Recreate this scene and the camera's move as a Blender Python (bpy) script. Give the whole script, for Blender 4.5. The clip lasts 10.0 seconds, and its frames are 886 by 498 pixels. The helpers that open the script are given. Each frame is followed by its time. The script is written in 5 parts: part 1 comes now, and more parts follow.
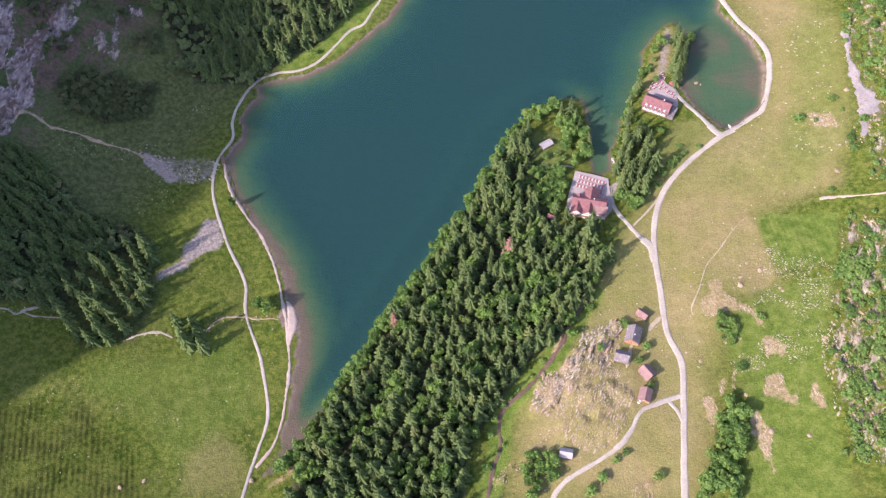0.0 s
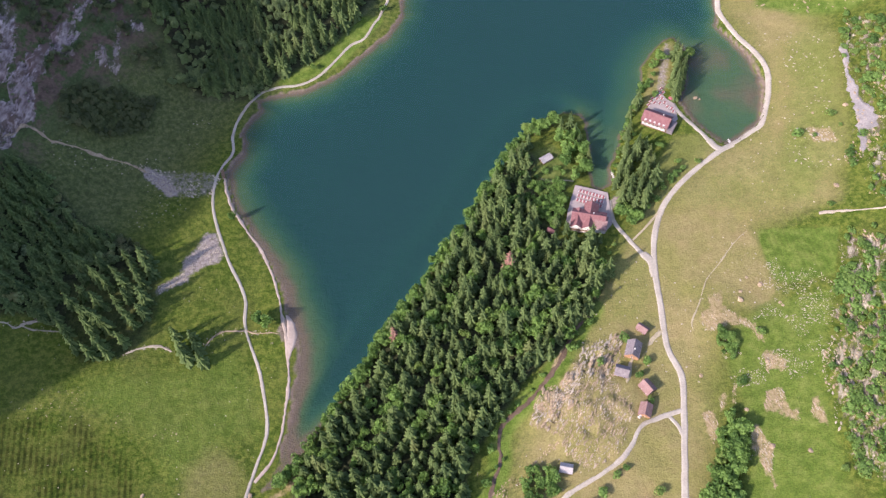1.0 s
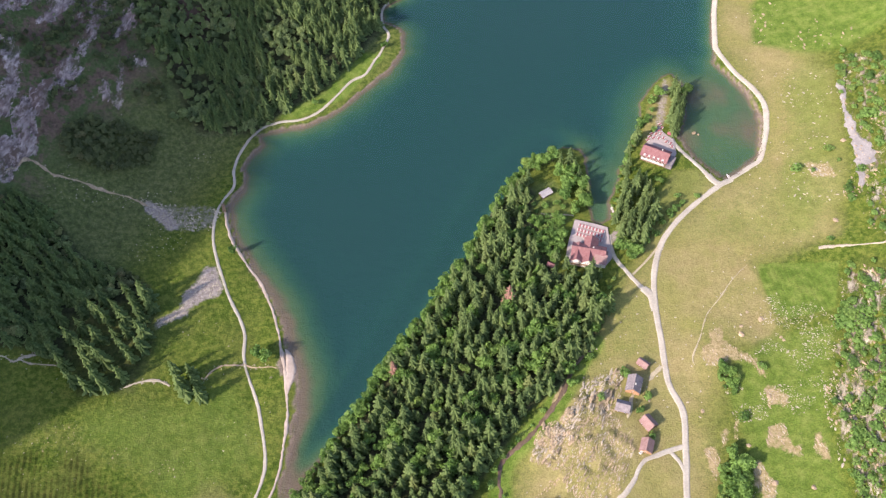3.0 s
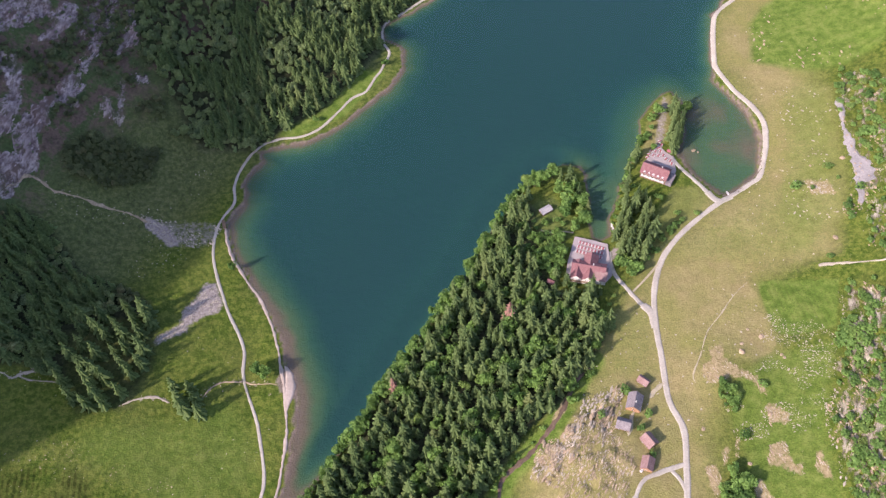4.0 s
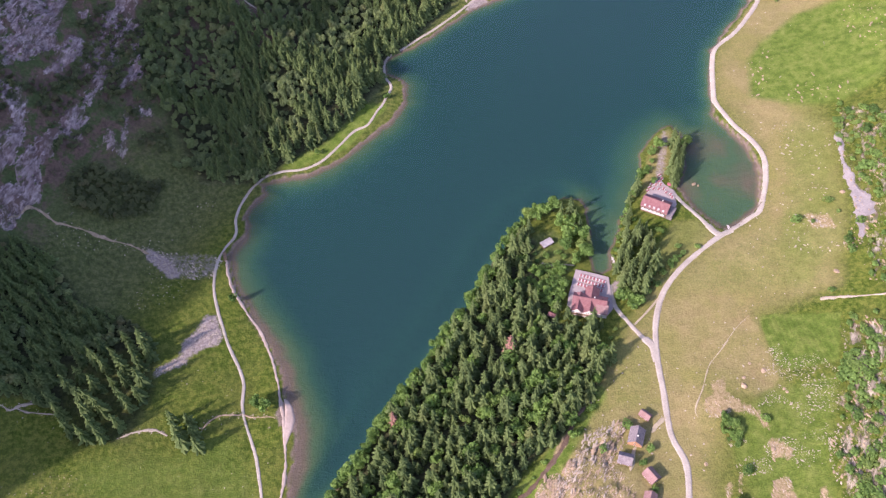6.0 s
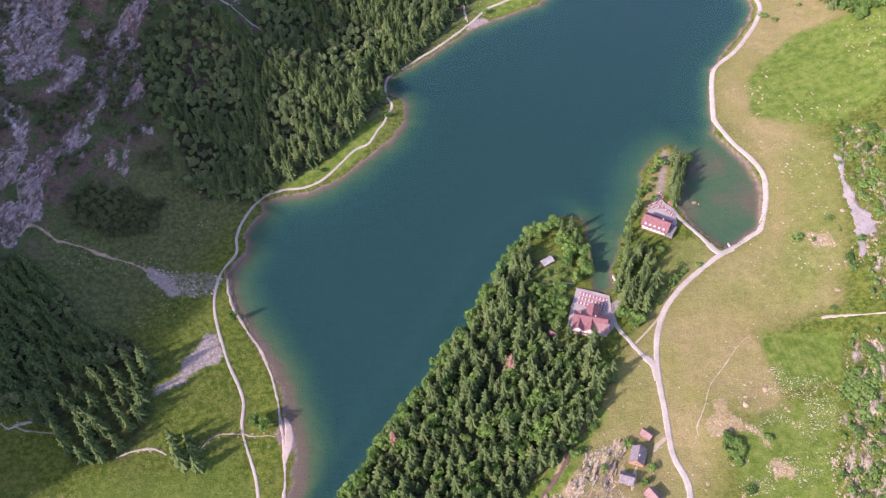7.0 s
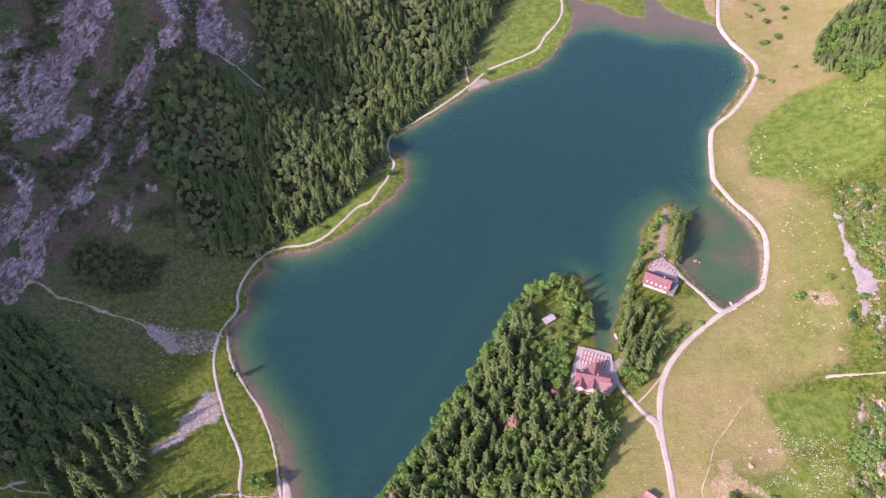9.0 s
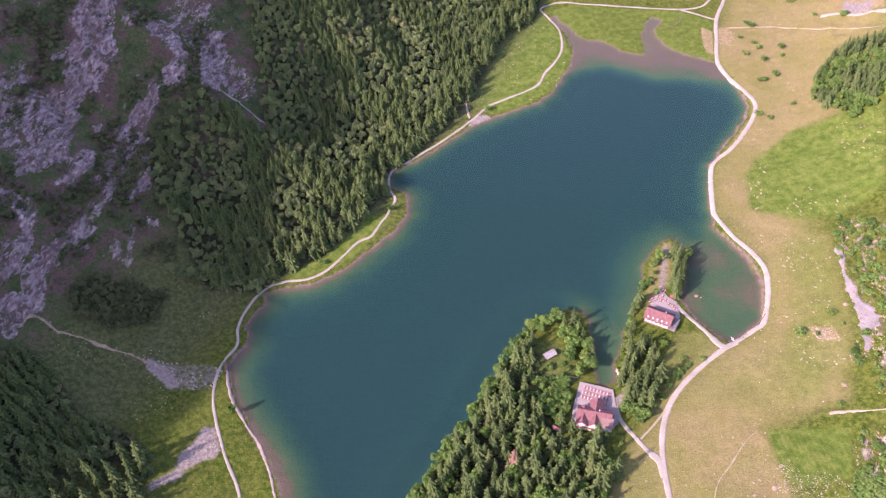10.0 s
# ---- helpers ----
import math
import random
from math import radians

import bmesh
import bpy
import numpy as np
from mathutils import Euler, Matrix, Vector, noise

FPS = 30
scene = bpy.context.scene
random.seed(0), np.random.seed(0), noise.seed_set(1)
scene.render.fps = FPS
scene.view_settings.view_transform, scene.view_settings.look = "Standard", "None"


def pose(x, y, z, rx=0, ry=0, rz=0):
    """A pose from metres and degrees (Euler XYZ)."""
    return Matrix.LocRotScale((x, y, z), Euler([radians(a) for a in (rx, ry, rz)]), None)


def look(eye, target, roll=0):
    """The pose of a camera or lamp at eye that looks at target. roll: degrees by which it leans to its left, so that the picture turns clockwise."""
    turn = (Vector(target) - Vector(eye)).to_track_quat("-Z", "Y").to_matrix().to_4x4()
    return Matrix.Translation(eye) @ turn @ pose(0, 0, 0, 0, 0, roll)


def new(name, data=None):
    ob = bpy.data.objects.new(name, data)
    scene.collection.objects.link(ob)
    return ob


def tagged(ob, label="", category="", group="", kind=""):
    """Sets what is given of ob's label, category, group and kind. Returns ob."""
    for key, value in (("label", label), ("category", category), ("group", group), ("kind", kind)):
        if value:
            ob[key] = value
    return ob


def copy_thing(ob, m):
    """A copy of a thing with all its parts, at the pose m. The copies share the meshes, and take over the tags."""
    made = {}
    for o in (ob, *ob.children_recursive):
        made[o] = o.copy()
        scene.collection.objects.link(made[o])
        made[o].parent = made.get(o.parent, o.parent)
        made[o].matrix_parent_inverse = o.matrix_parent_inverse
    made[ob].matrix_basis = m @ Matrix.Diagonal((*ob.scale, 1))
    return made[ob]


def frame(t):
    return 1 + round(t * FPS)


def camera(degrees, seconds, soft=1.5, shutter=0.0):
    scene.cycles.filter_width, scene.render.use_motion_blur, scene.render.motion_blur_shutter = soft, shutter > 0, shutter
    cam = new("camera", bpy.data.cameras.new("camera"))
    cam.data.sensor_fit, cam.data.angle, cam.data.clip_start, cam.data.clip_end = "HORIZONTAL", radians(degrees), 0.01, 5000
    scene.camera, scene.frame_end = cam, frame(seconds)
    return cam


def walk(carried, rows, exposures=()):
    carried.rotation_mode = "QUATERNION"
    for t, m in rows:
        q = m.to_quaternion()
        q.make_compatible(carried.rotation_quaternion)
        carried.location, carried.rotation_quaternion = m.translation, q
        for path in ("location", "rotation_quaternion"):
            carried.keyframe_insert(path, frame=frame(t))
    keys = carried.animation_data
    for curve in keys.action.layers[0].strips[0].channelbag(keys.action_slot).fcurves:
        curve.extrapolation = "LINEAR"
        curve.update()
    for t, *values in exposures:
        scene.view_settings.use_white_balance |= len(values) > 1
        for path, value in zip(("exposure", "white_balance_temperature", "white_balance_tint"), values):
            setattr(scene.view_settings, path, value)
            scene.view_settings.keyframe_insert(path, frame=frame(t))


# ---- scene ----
EXPOSURE = 1.80
cam = camera(54.98, 10.0, soft=1.4)
EYE = (0.0, 0.0, 520.0)
# seconds, heading to the left, pitch, lean: the camera hangs in one place and tilts up
TURNS = [
    (0, 0.002, -59.497, -8.000), (0.5, -0.135, -59.111, -7.861), (1, -0.273, -58.559, -7.723), (1.5, -0.420, -57.998, -7.576),
    (2, -0.557, -57.430, -7.437), (2.5, -0.694, -56.856, -7.296), (4, -1.065, -55.169, -6.864), (4.5, -1.171, -54.608, -6.740),
    (5, -1.262, -54.039, -6.625), (5.5, -1.339, -53.490, -6.516), (7, -1.552, -51.756, -6.264), (7.5, -1.671, -50.885, -6.134),
    (8, -1.791, -49.960, -6.007), (8.5, -1.918, -48.982, -5.868), (9, -2.042, -47.899, -5.729), (9.5, -2.170, -46.791, -5.591),
    (10, -2.294, -45.570, -5.466),
]
walk(cam, [(t, pose(*EYE, 90 + pitch, 0, left) @ pose(0, 0, 0, 0, 0, lean)) for t, left, pitch, lean in TURNS],
     exposures=[(0.0, EXPOSURE - 0.04, 6780, 32), (0.5, EXPOSURE - 0.2, 6850, 25), (1.0, EXPOSURE - 0.20, 6850, 26), (1.5, EXPOSURE - 0.20, 6950, 25), (2.0, EXPOSURE - 0.17, 7100, 27), (2.5, EXPOSURE + 0.06, 7250, 19),
                (4.0, EXPOSURE - 0.21, 6900, 28), (4.5, EXPOSURE - 0.18, 6850, 30), (5.5, EXPOSURE - 0.15, 6830, 38), (7.0, EXPOSURE - 0.1, 6720, 39), (7.5, EXPOSURE - 0.1, 6680, 44), (8.0, EXPOSURE - 0.1, 6730, 44), (8.5, EXPOSURE - 0.08, 6950, 47), (9.0, EXPOSURE - 0.06, 6850, 45), (9.5, EXPOSURE - 0.05, 6930, 48), (10.0, EXPOSURE - 0.02, 7000, 50)])

# ---- sky and sun ----
SUN_UP, SUN_FROM = radians(34), math.atan2(-0.49, -0.872)  # height, and the bearing it comes from
world = bpy.data.worlds.new("world")
scene.world = world
world.use_nodes = True
wn, wl = world.node_tree.nodes, world.node_tree.links
sky = wn.new("ShaderNodeTexSky")
sky.sky_type, sky.sun_disc = "NISHITA", False
sky.sun_elevation, sky.sun_rotation = SUN_UP, math.pi / 2 - SUN_FROM
sky.altitude, sky.air_density, sky.dust_density = 1200, 0.9, 3.0
wl.new(sky.outputs[0], wn["Background"].inputs[0])
wn["Background"].inputs[1].default_value = 0.15
lamp = bpy.data.lights.new("sun", "SUN")
lamp.energy, lamp.angle, lamp.color = 2.62, radians(1.8), (1.0, 0.95, 0.88)
sun = new("sun", lamp)
sun.matrix_world = look((math.cos(SUN_FROM) * math.cos(SUN_UP) * 900, math.sin(SUN_FROM) * math.cos(SUN_UP) * 900, math.sin(SUN_UP) * 900), (0, 0, 0))


# ---- materials ----
class Nodes:
    """A node material, built with few words."""

    def __init__(self, name):
        self.mat = bpy.data.materials.new(name)
        self.mat.use_nodes = True
        self.n, self.l = self.mat.node_tree.nodes, self.mat.node_tree.links
        self.bsdf = self.n["Principled BSDF"]

    def put(self, socket, value):
        if isinstance(value, bpy.types.NodeSocket):
            self.l.new(value, socket)
        elif isinstance(value, (tuple, list)) and len(value) == 3 and socket.type == "RGBA":
            socket.default_value = (*value, 1)
        else:
            socket.default_value = value

    def where(self):
        return self.n.new("ShaderNodeNewGeometry").outputs["Position"]

    def noise(self, scale, detail=3.0, rough=0.55, vector=None, kind="ShaderNodeTexNoise", stretch=None):
        node = self.n.new(kind)
        node.inputs["Scale"].default_value = scale
        if kind == "ShaderNodeTexNoise":
            node.inputs["Detail"].default_value, node.inputs["Roughness"].default_value = detail, rough
        v = vector or self.where()
        if stretch:
            m = self.n.new("ShaderNodeMapping")
            m.vector_type = "TEXTURE"
            m.inputs["Scale"].default_value = stretch[:3]
            if len(stretch) > 3:
                m.inputs["Rotation"].default_value = (0, 0, stretch[3])
            self.l.new(v, m.inputs["Vector"])
            v = m.outputs[0]
        self.l.new(v, node.inputs["Vector"])
        return node.outputs[0]

    def ramp(self, value, *stops):
        node = self.n.new("ShaderNodeValToRGB")
        r = node.color_ramp
        while len(r.elements) < len(stops):
            r.elements.new(0.5)
        for e, (p, c) in zip(r.elements, stops):
            e.position = p
            e.color = (*c, 1) if isinstance(c, tuple) else (c, c, c, 1)
        self.put(node.inputs[0], value)
        return node.outputs[0]

    def mix(self, factor, a, b, blend="MIX"):
        node = self.n.new("ShaderNodeMix")
        node.data_type, node.blend_type = "RGBA", blend
        self.put(node.inputs["Factor"], factor)
        self.put(node.inputs[6], a)
        self.put(node.inputs[7], b)
        return node.outputs[2]

    def maths(self, op, a, b=0.5, clamp=False):
        node = self.n.new("ShaderNodeMath")
        node.operation, node.use_clamp = op, clamp
        self.put(node.inputs[0], a)
        self.put(node.inputs[1], b)
        return node.outputs[0]

    def span(self, value, a, b, c=0.0, d=1.0):
        node = self.n.new("ShaderNodeMapRange")
        for i, v in enumerate((value, a, b, c, d)):
            self.put(node.inputs[i], v)
        return node.outputs[0]

    def attribute(self, name):
        node = self.n.new("ShaderNodeAttribute")
        node.attribute_name = name
        return node.outputs["Fac"]

    def random(self):
        return self.n.new("ShaderNodeObjectInfo").outputs["Random"]

    def finish(self, colour, rough=0.8, bump=None, strength=0.5, distance=0.1, metal=0.0, spec=0.3):
        self.put(self.bsdf.inputs["Base Color"], colour)
        self.put(self.bsdf.inputs["Roughness"], rough)
        self.bsdf.inputs["Metallic"].default_value = metal
        self.bsdf.inputs["Specular IOR Level"].default_value = spec
        if bump is not None:
            node = self.n.new("ShaderNodeBump")
            node.inputs["Strength"].default_value, node.inputs["Distance"].default_value = strength, distance
            self.l.new(bump, node.inputs["Height"])
            self.l.new(node.outputs[0], self.bsdf.inputs["Normal"])
        return self.mat


def ground_material():
    m = Nodes("land")
    fine, mid, broad = m.noise(0.9, 4, 0.65), m.noise(0.16, 4, 0.6), m.noise(0.03, 3, 0.55)
    edge = m.maths("SUBTRACT", m.noise(0.35, 5, 0.7), 0.5)

    def mask(name, wide=0.9, sharp=0.25):
        v = m.maths("ADD", m.attribute(name), m.maths("MULTIPLY", edge, wide))
        return m.span(v, 0.5 - sharp, 0.5 + sharp)

    clump = m.noise(0.30, 5, 0.68)
    grass = m.ramp(clump, (0.40, (0.037, 0.066, 0.009)), (0.49, (0.064, 0.098, 0.014)), (0.58, (0.108, 0.131, 0.025)))
    grass = m.mix(m.span(broad, 0.4, 0.65), grass, m.mix(0.38, grass, (0.108, 0.115, 0.031)))
    hay = m.ramp(mid, (0.25, (0.178, 0.160, 0.065)), (0.5, (0.207, 0.182, 0.077)), (0.78, (0.240, 0.203, 0.094)))
    hay = m.mix(m.span(broad, 0.44, 0.60), hay, m.mix(0.45, hay, (0.148, 0.156, 0.040)))
    hay = m.mix(m.span(m.noise(0.011, 4, 0.6), 0.5, 0.66, 0.0, 0.55), hay, (0.150, 0.160, 0.042))
    hay = m.mix(m.span(m.noise(0.055, 5, 0.65), 0.5, 0.72, 0.0, 0.6), hay, (0.224, 0.172, 0.086))
    colour = m.mix(mask("dry", 0.7, 0.4), grass, hay)
    lush = m.ramp(mid, (0.33, (0.061, 0.110, 0.016)), (0.5, (0.095, 0.145, 0.026)), (0.68, (0.142, 0.181, 0.043)))
    colour = m.mix(mask("lush", 0.5, 0.3), colour, lush)
    swath = m.noise(0.09, kind="ShaderNodeTexWave", stretch=(1.0, 1.0, 1.0, 0.03))
    swath.node.inputs["Distortion"].default_value, swath.node.inputs["Detail Scale"].default_value = 1.7, 0.8
    rows = m.mix(m.maths("MULTIPLY", m.attribute("mown"), m.span(m.noise(0.07, 4, 0.6), 0.38, 0.58, 0.25, 1.0)), (1, 1, 1), m.ramp(swath, (0.25, 0.36), (0.75, 0.74)))
    colour = m.mix(1.0, colour, rows, "MULTIPLY")
    # duller grass with the shade of woods, garden and mountain foot coloured in
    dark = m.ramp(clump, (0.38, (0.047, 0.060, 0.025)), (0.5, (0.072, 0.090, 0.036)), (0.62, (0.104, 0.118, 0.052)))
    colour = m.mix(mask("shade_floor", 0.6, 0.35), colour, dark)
    # forest litter, its colour darkened to deepen the shade beneath the trees
    shaded_litter = m.ramp(clump, (0.38, (0.024, 0.030, 0.014)), (0.62, (0.052, 0.058, 0.028)))
    colour = m.mix(mask("wood_floor", 0.6, 0.35), colour, shaded_litter)
    colour = m.mix(1.0, colour, m.ramp(fine, (0.28, 0.72), (0.5, 0.99), (0.72, 1.27)), "MULTIPLY")
    heath = m.ramp(m.noise(0.05, 7, 0.74), (0.36, (0.036, 0.050, 0.022)), (0.45, (0.050, 0.078, 0.028)), (0.51, (0.066, 0.076, 0.034)), (0.56, (0.112, 0.076, 0.060)), (0.63, (0.088, 0.062, 0.048)), (0.70, (0.046, 0.070, 0.022)))
    heath = m.mix(1.0, heath, m.ramp(m.noise(0.45, 5, 0.7), (0.3, 0.6), (0.7, 1.45)), "MULTIPLY")
    colour = m.mix(mask("heath", 0.8, 0.35), colour, heath)
    crack = m.noise(0.42, 7, 0.76, stretch=(3.6, 1.0, 1.8, 1.1))
    torn = m.maths("SUBTRACT", m.noise(0.16, 7, 0.78, stretch=(2.2, 1.0, 1.4, 1.1)), 0.5)
    stone = m.ramp(crack, (0.38, (0.080, 0.058, 0.056)), (0.45, (0.205, 0.160, 0.155)), (0.52, (0.315, 0.252, 0.243)), (0.62, (0.470, 0.390, 0.370)))
    blocks = m.noise(0.30, kind="ShaderNodeTexVoronoi", stretch=(2.0, 1.0, 1.4, 1.1))
    stone = m.mix(1.0, stone, m.ramp(blocks, (0.1, 1.15), (0.75, 0.68)), "MULTIPLY")
    stone = m.mix(m.maths("MULTIPLY", m.attribute("heath"), m.span(m.noise(0.07, 5, 0.7, stretch=(2.0, 1.0, 1.6, 1.1)), 0.49, 0.6)), stone, m.mix(0.55, stone, (0.150, 0.100, 0.092)))
    stone = m.mix(m.span(m.noise(0.13, 7, 0.78, stretch=(2.6, 1.0, 1.4, 1.1)), 0.515, 0.56, 0.0, 0.9), stone, m.mix(m.span(broad, 0.45, 0.55), (0.060, 0.070, 0.032), (0.115, 0.078, 0.064)))
    stone = m.mix(1.0, stone, m.mix(m.attribute("heath"), (0.93, 1.04, 0.84), (1, 1, 1)), "MULTIPLY")
    rocky = m.maths("ADD", m.attribute("rock"), m.maths("ADD", m.maths("MULTIPLY", torn, 2.2), m.maths("MULTIPLY", edge, 0.7)))
    colour = m.mix(m.span(rocky, 0.39, 0.46), colour, stone)
    bare = m.ramp(m.noise(0.45, 5, 0.7), (0.3, (0.150, 0.122, 0.055)), (0.5, (0.245, 0.196, 0.105)), (0.7, (0.345, 0.278, 0.170)))
    colour = m.mix(mask("bare", 1.5, 0.2), colour, bare)
    rubble = m.ramp(m.noise(0.55, 6, 0.75), (0.3, (0.095, 0.082, 0.074)), (0.5, (0.235, 0.205, 0.185)), (0.75, (0.37, 0.33, 0.30)))
    colour = m.mix(mask("scree", 1.5, 0.22), colour, rubble)
    silt = m.ramp(m.noise(0.4, 4, 0.7), (0.3, (0.10, 0.078, 0.062)), (0.7, (0.22, 0.175, 0.14)))
    colour = m.mix(mask("silt", 0.5, 0.3), colour, silt)
    # the bed of the lake: silt, weed, deep water's own colour
    sep = m.n.new("ShaderNodeSeparateXYZ")
    m.l.new(m.where(), sep.inputs[0])
    deep = m.maths("ADD", sep.outputs[2], m.maths("MULTIPLY", m.maths("SUBTRACT", m.noise(0.06, 4, 0.6), 0.5), 0.7))
    bed = m.ramp(m.span(deep, 0.0, -4.5), (0.0, (0.108, 0.084, 0.066)), (0.09, (0.094, 0.082, 0.054)), (0.2, (0.040, 0.086, 0.040)), (0.42, (0.016, 0.064, 0.040)), (0.75, (0.007, 0.043, 0.038)), (1.0, (0.006, 0.038, 0.036)))
    colour = m.mix(m.span(sep.outputs[2], 0.25, -0.15), colour, bed)
    rock_up = m.maths("MULTIPLY", crack, m.maths("MULTIPLY", m.attribute("rock"), 2.4))
    bump = m.maths("ADD", m.maths("MULTIPLY", fine, 0.8), m.maths("ADD", mid, rock_up))
    return m.finish(colour, 0.95, bump, 0.6, 1.2, spec=0.1)


def water_material():
    m = Nodes("lake_water")
    out = m.n["Material Output"]
    gloss, clear = m.n.new("ShaderNodeBsdfGlossy"), m.n.new("ShaderNodeBsdfTransparent")
    gloss.inputs["Roughness"].default_value = 0.15
    edge = m.n.new("ShaderNodeLayerWeight")
    edge.inputs[0].default_value = 0.5
    gloss_part = m.ramp(edge.outputs["Facing"], (0.0, 0.02), (0.3, 0.028), (0.45, 0.06), (0.55, 0.10), (0.8, 0.25), (1.0, 1.0))
    bump = m.n.new("ShaderNodeBump")
    bump.inputs["Strength"].default_value, bump.inputs["Distance"].default_value = 0.05, 0.1
    m.l.new(m.noise(0.35, 3), bump.inputs["Height"])
    m.l.new(bump.outputs[0], gloss.inputs["Normal"])
    mix = m.n.new("ShaderNodeMixShader")
    m.l.new(gloss_part, mix.inputs[0])
    m.l.new(clear.outputs[0], mix.inputs[1])
    m.l.new(gloss.outputs[0], mix.inputs[2])
    m.l.new(mix.outputs[0], out.inputs["Surface"])
    return m.mat


def leaf_material(name, dark, light, warm, young):
    m = Nodes(name)
    r = m.maths("FRACT", m.maths("ADD", m.random(), m.attribute("tint")))
    base = m.ramp(r, (0.0, dark), (0.55, light), (0.92, light), (1.0, warm))
    base = m.mix(m.span(m.attribute("tip"), 0.25, 0.95, 0.0, 0.6), base, young)
    base = m.mix(1.0, base, m.ramp(m.noise(0.8, 3, 0.7), (0.25, 0.65), (0.75, 1.35)), "MULTIPLY")
    m.finish(base, 0.75, spec=0.15)
    glow = m.n.new("ShaderNodeBsdfTranslucent")
    m.l.new(base, glow.inputs[0])
    both = m.n.new("ShaderNodeMixShader")
    both.inputs[0].default_value = 0.48
    m.l.new(m.bsdf.outputs[0], both.inputs[1])
    m.l.new(glow.outputs[0], both.inputs[2])
    m.l.new(both.outputs[0], m.n["Material Output"].inputs["Surface"])
    return m.mat


def plain(name, colour, rough=0.8, var=0.25, scale=1.5, metal=0.0, spec=0.3, distance=0.05):
    m = Nodes(name)
    v = m.ramp(m.noise(scale, 4, 0.65), (0.25, 1 - var), (0.75, 1 + var))
    w = m.ramp(m.noise(scale * 0.12, 3, 0.5), (0.3, 1 - var * 0.6), (0.7, 1 + var * 0.6))
    c = m.mix(1.0, m.mix(1.0, colour, v, "MULTIPLY"), w, "MULTIPLY")
    return m.finish(c, rough, m.noise(scale * 2, 4), 0.4, distance, metal, spec)


def tile_material(name, colour, pale):
    m = Nodes(name)
    tc = m.n.new("ShaderNodeTexCoord").outputs["Object"]
    rows = m.noise(1.4, vector=tc, kind="ShaderNodeTexWave", stretch=(1000.0, 1.0, 1.0))
    c = m.mix(m.span(m.noise(0.5, 5, 0.7), 0.35, 0.7), colour, pale)
    c = m.mix(1.0, c, m.ramp(m.noise(4, 3, 0.6), (0.25, 0.75), (0.75, 1.2)), "MULTIPLY")
    return m.finish(c, 0.85, rows, 0.6, 0.08, spec=0.2)


LAND, WATER = ground_material(), water_material()
NEEDLES = leaf_material("spruce_needles", (0.050, 0.098, 0.038), (0.108, 0.170, 0.060), (0.155, 0.187, 0.072), (0.205, 0.280, 0.104))
LEAVES = leaf_material("green_leaves", (0.090, 0.185, 0.048), (0.172, 0.300, 0.078), (0.225, 0.310, 0.086), (0.235, 0.370, 0.105))
BEECH = leaf_material("grey_green_leaves", (0.130, 0.190, 0.092), (0.238, 0.318, 0.132), (0.300, 0.325, 0.145), (0.315, 0.395, 0.165))
SCRUB = leaf_material("dark_scrub_leaves", (0.095, 0.122, 0.064), (0.172, 0.212, 0.098), (0.225, 0.210, 0.108), (0.225, 0.265, 0.118))
DEAD = plain("dead_needles", (0.21, 0.115, 0.09), 0.9, 0.35, 0.9)
BARK = plain("bark", (0.077, 0.058, 0.042), 0.95, 0.35, 4)
GRAVEL = plain("pale_gravel", (0.320, 0.293, 0.246), 0.95, 0.2, 0.9)
CREEK_BED = plain("wet_brook_bed", (0.110, 0.076, 0.052), 0.45, 0.35, 0.7)
TORRENT = plain("pale_torrent_gravel", (0.225, 0.210, 0.205), 0.95, 0.3, 0.7)
SAND = plain("beach_sand", (0.347, 0.285, 0.239), 0.95, 0.2, 0.6)
EARTH = plain("trodden_earth", (0.308, 0.269, 0.185), 0.95, 0.2, 0.7)
RIB = plain("brown_limestone", (0.285, 0.218, 0.145), 0.95, 0.4, 0.9, distance=0.2)
CRAG = plain("grey_crag_limestone", (0.31, 0.248, 0.238), 0.95, 0.45, 0.7, distance=0.25)
STONE = plain("limestone", (0.310, 0.270, 0.210), 0.95, 0.35, 0.9, distance=0.2)
ROOF_RED = tile_material("red_roof_tiles", (0.158, 0.068, 0.072), (0.220, 0.118, 0.120))
ROOF_PINK = tile_material("faded_roof_tiles", (0.193, 0.115, 0.108), (0.254, 0.173, 0.166))
ROOF_GREY = tile_material("grey_roof", (0.131, 0.115, 0.123), (0.231, 0.208, 0.216))
ROOF_TIN = tile_material("pale_tin_roof", (0.277, 0.262, 0.266), (0.347, 0.331, 0.331))
PLASTER = plain("white_plaster", (0.578, 0.554, 0.524), 0.9, 0.08, 2)
TIMBER = plain("weathered_timber", (0.169, 0.115, 0.077), 0.85, 0.3, 3)
SHINGLE = plain("orange_shingle", (0.323, 0.185, 0.108), 0.85, 0.25, 3)
GLASS = plain("window_glass", (0.023, 0.027, 0.031), 0.08, 0.1, 3, spec=0.6)
WHITE = plain("white_paint", (0.508, 0.493, 0.477), 0.6, 0.05, 3)
RED = plain("red_cloth", (0.30, 0.10, 0.11), 0.8, 0.12, 3)
PAVING = plain("terrace_paving", (0.277, 0.239, 0.231), 0.9, 0.15, 1.2)


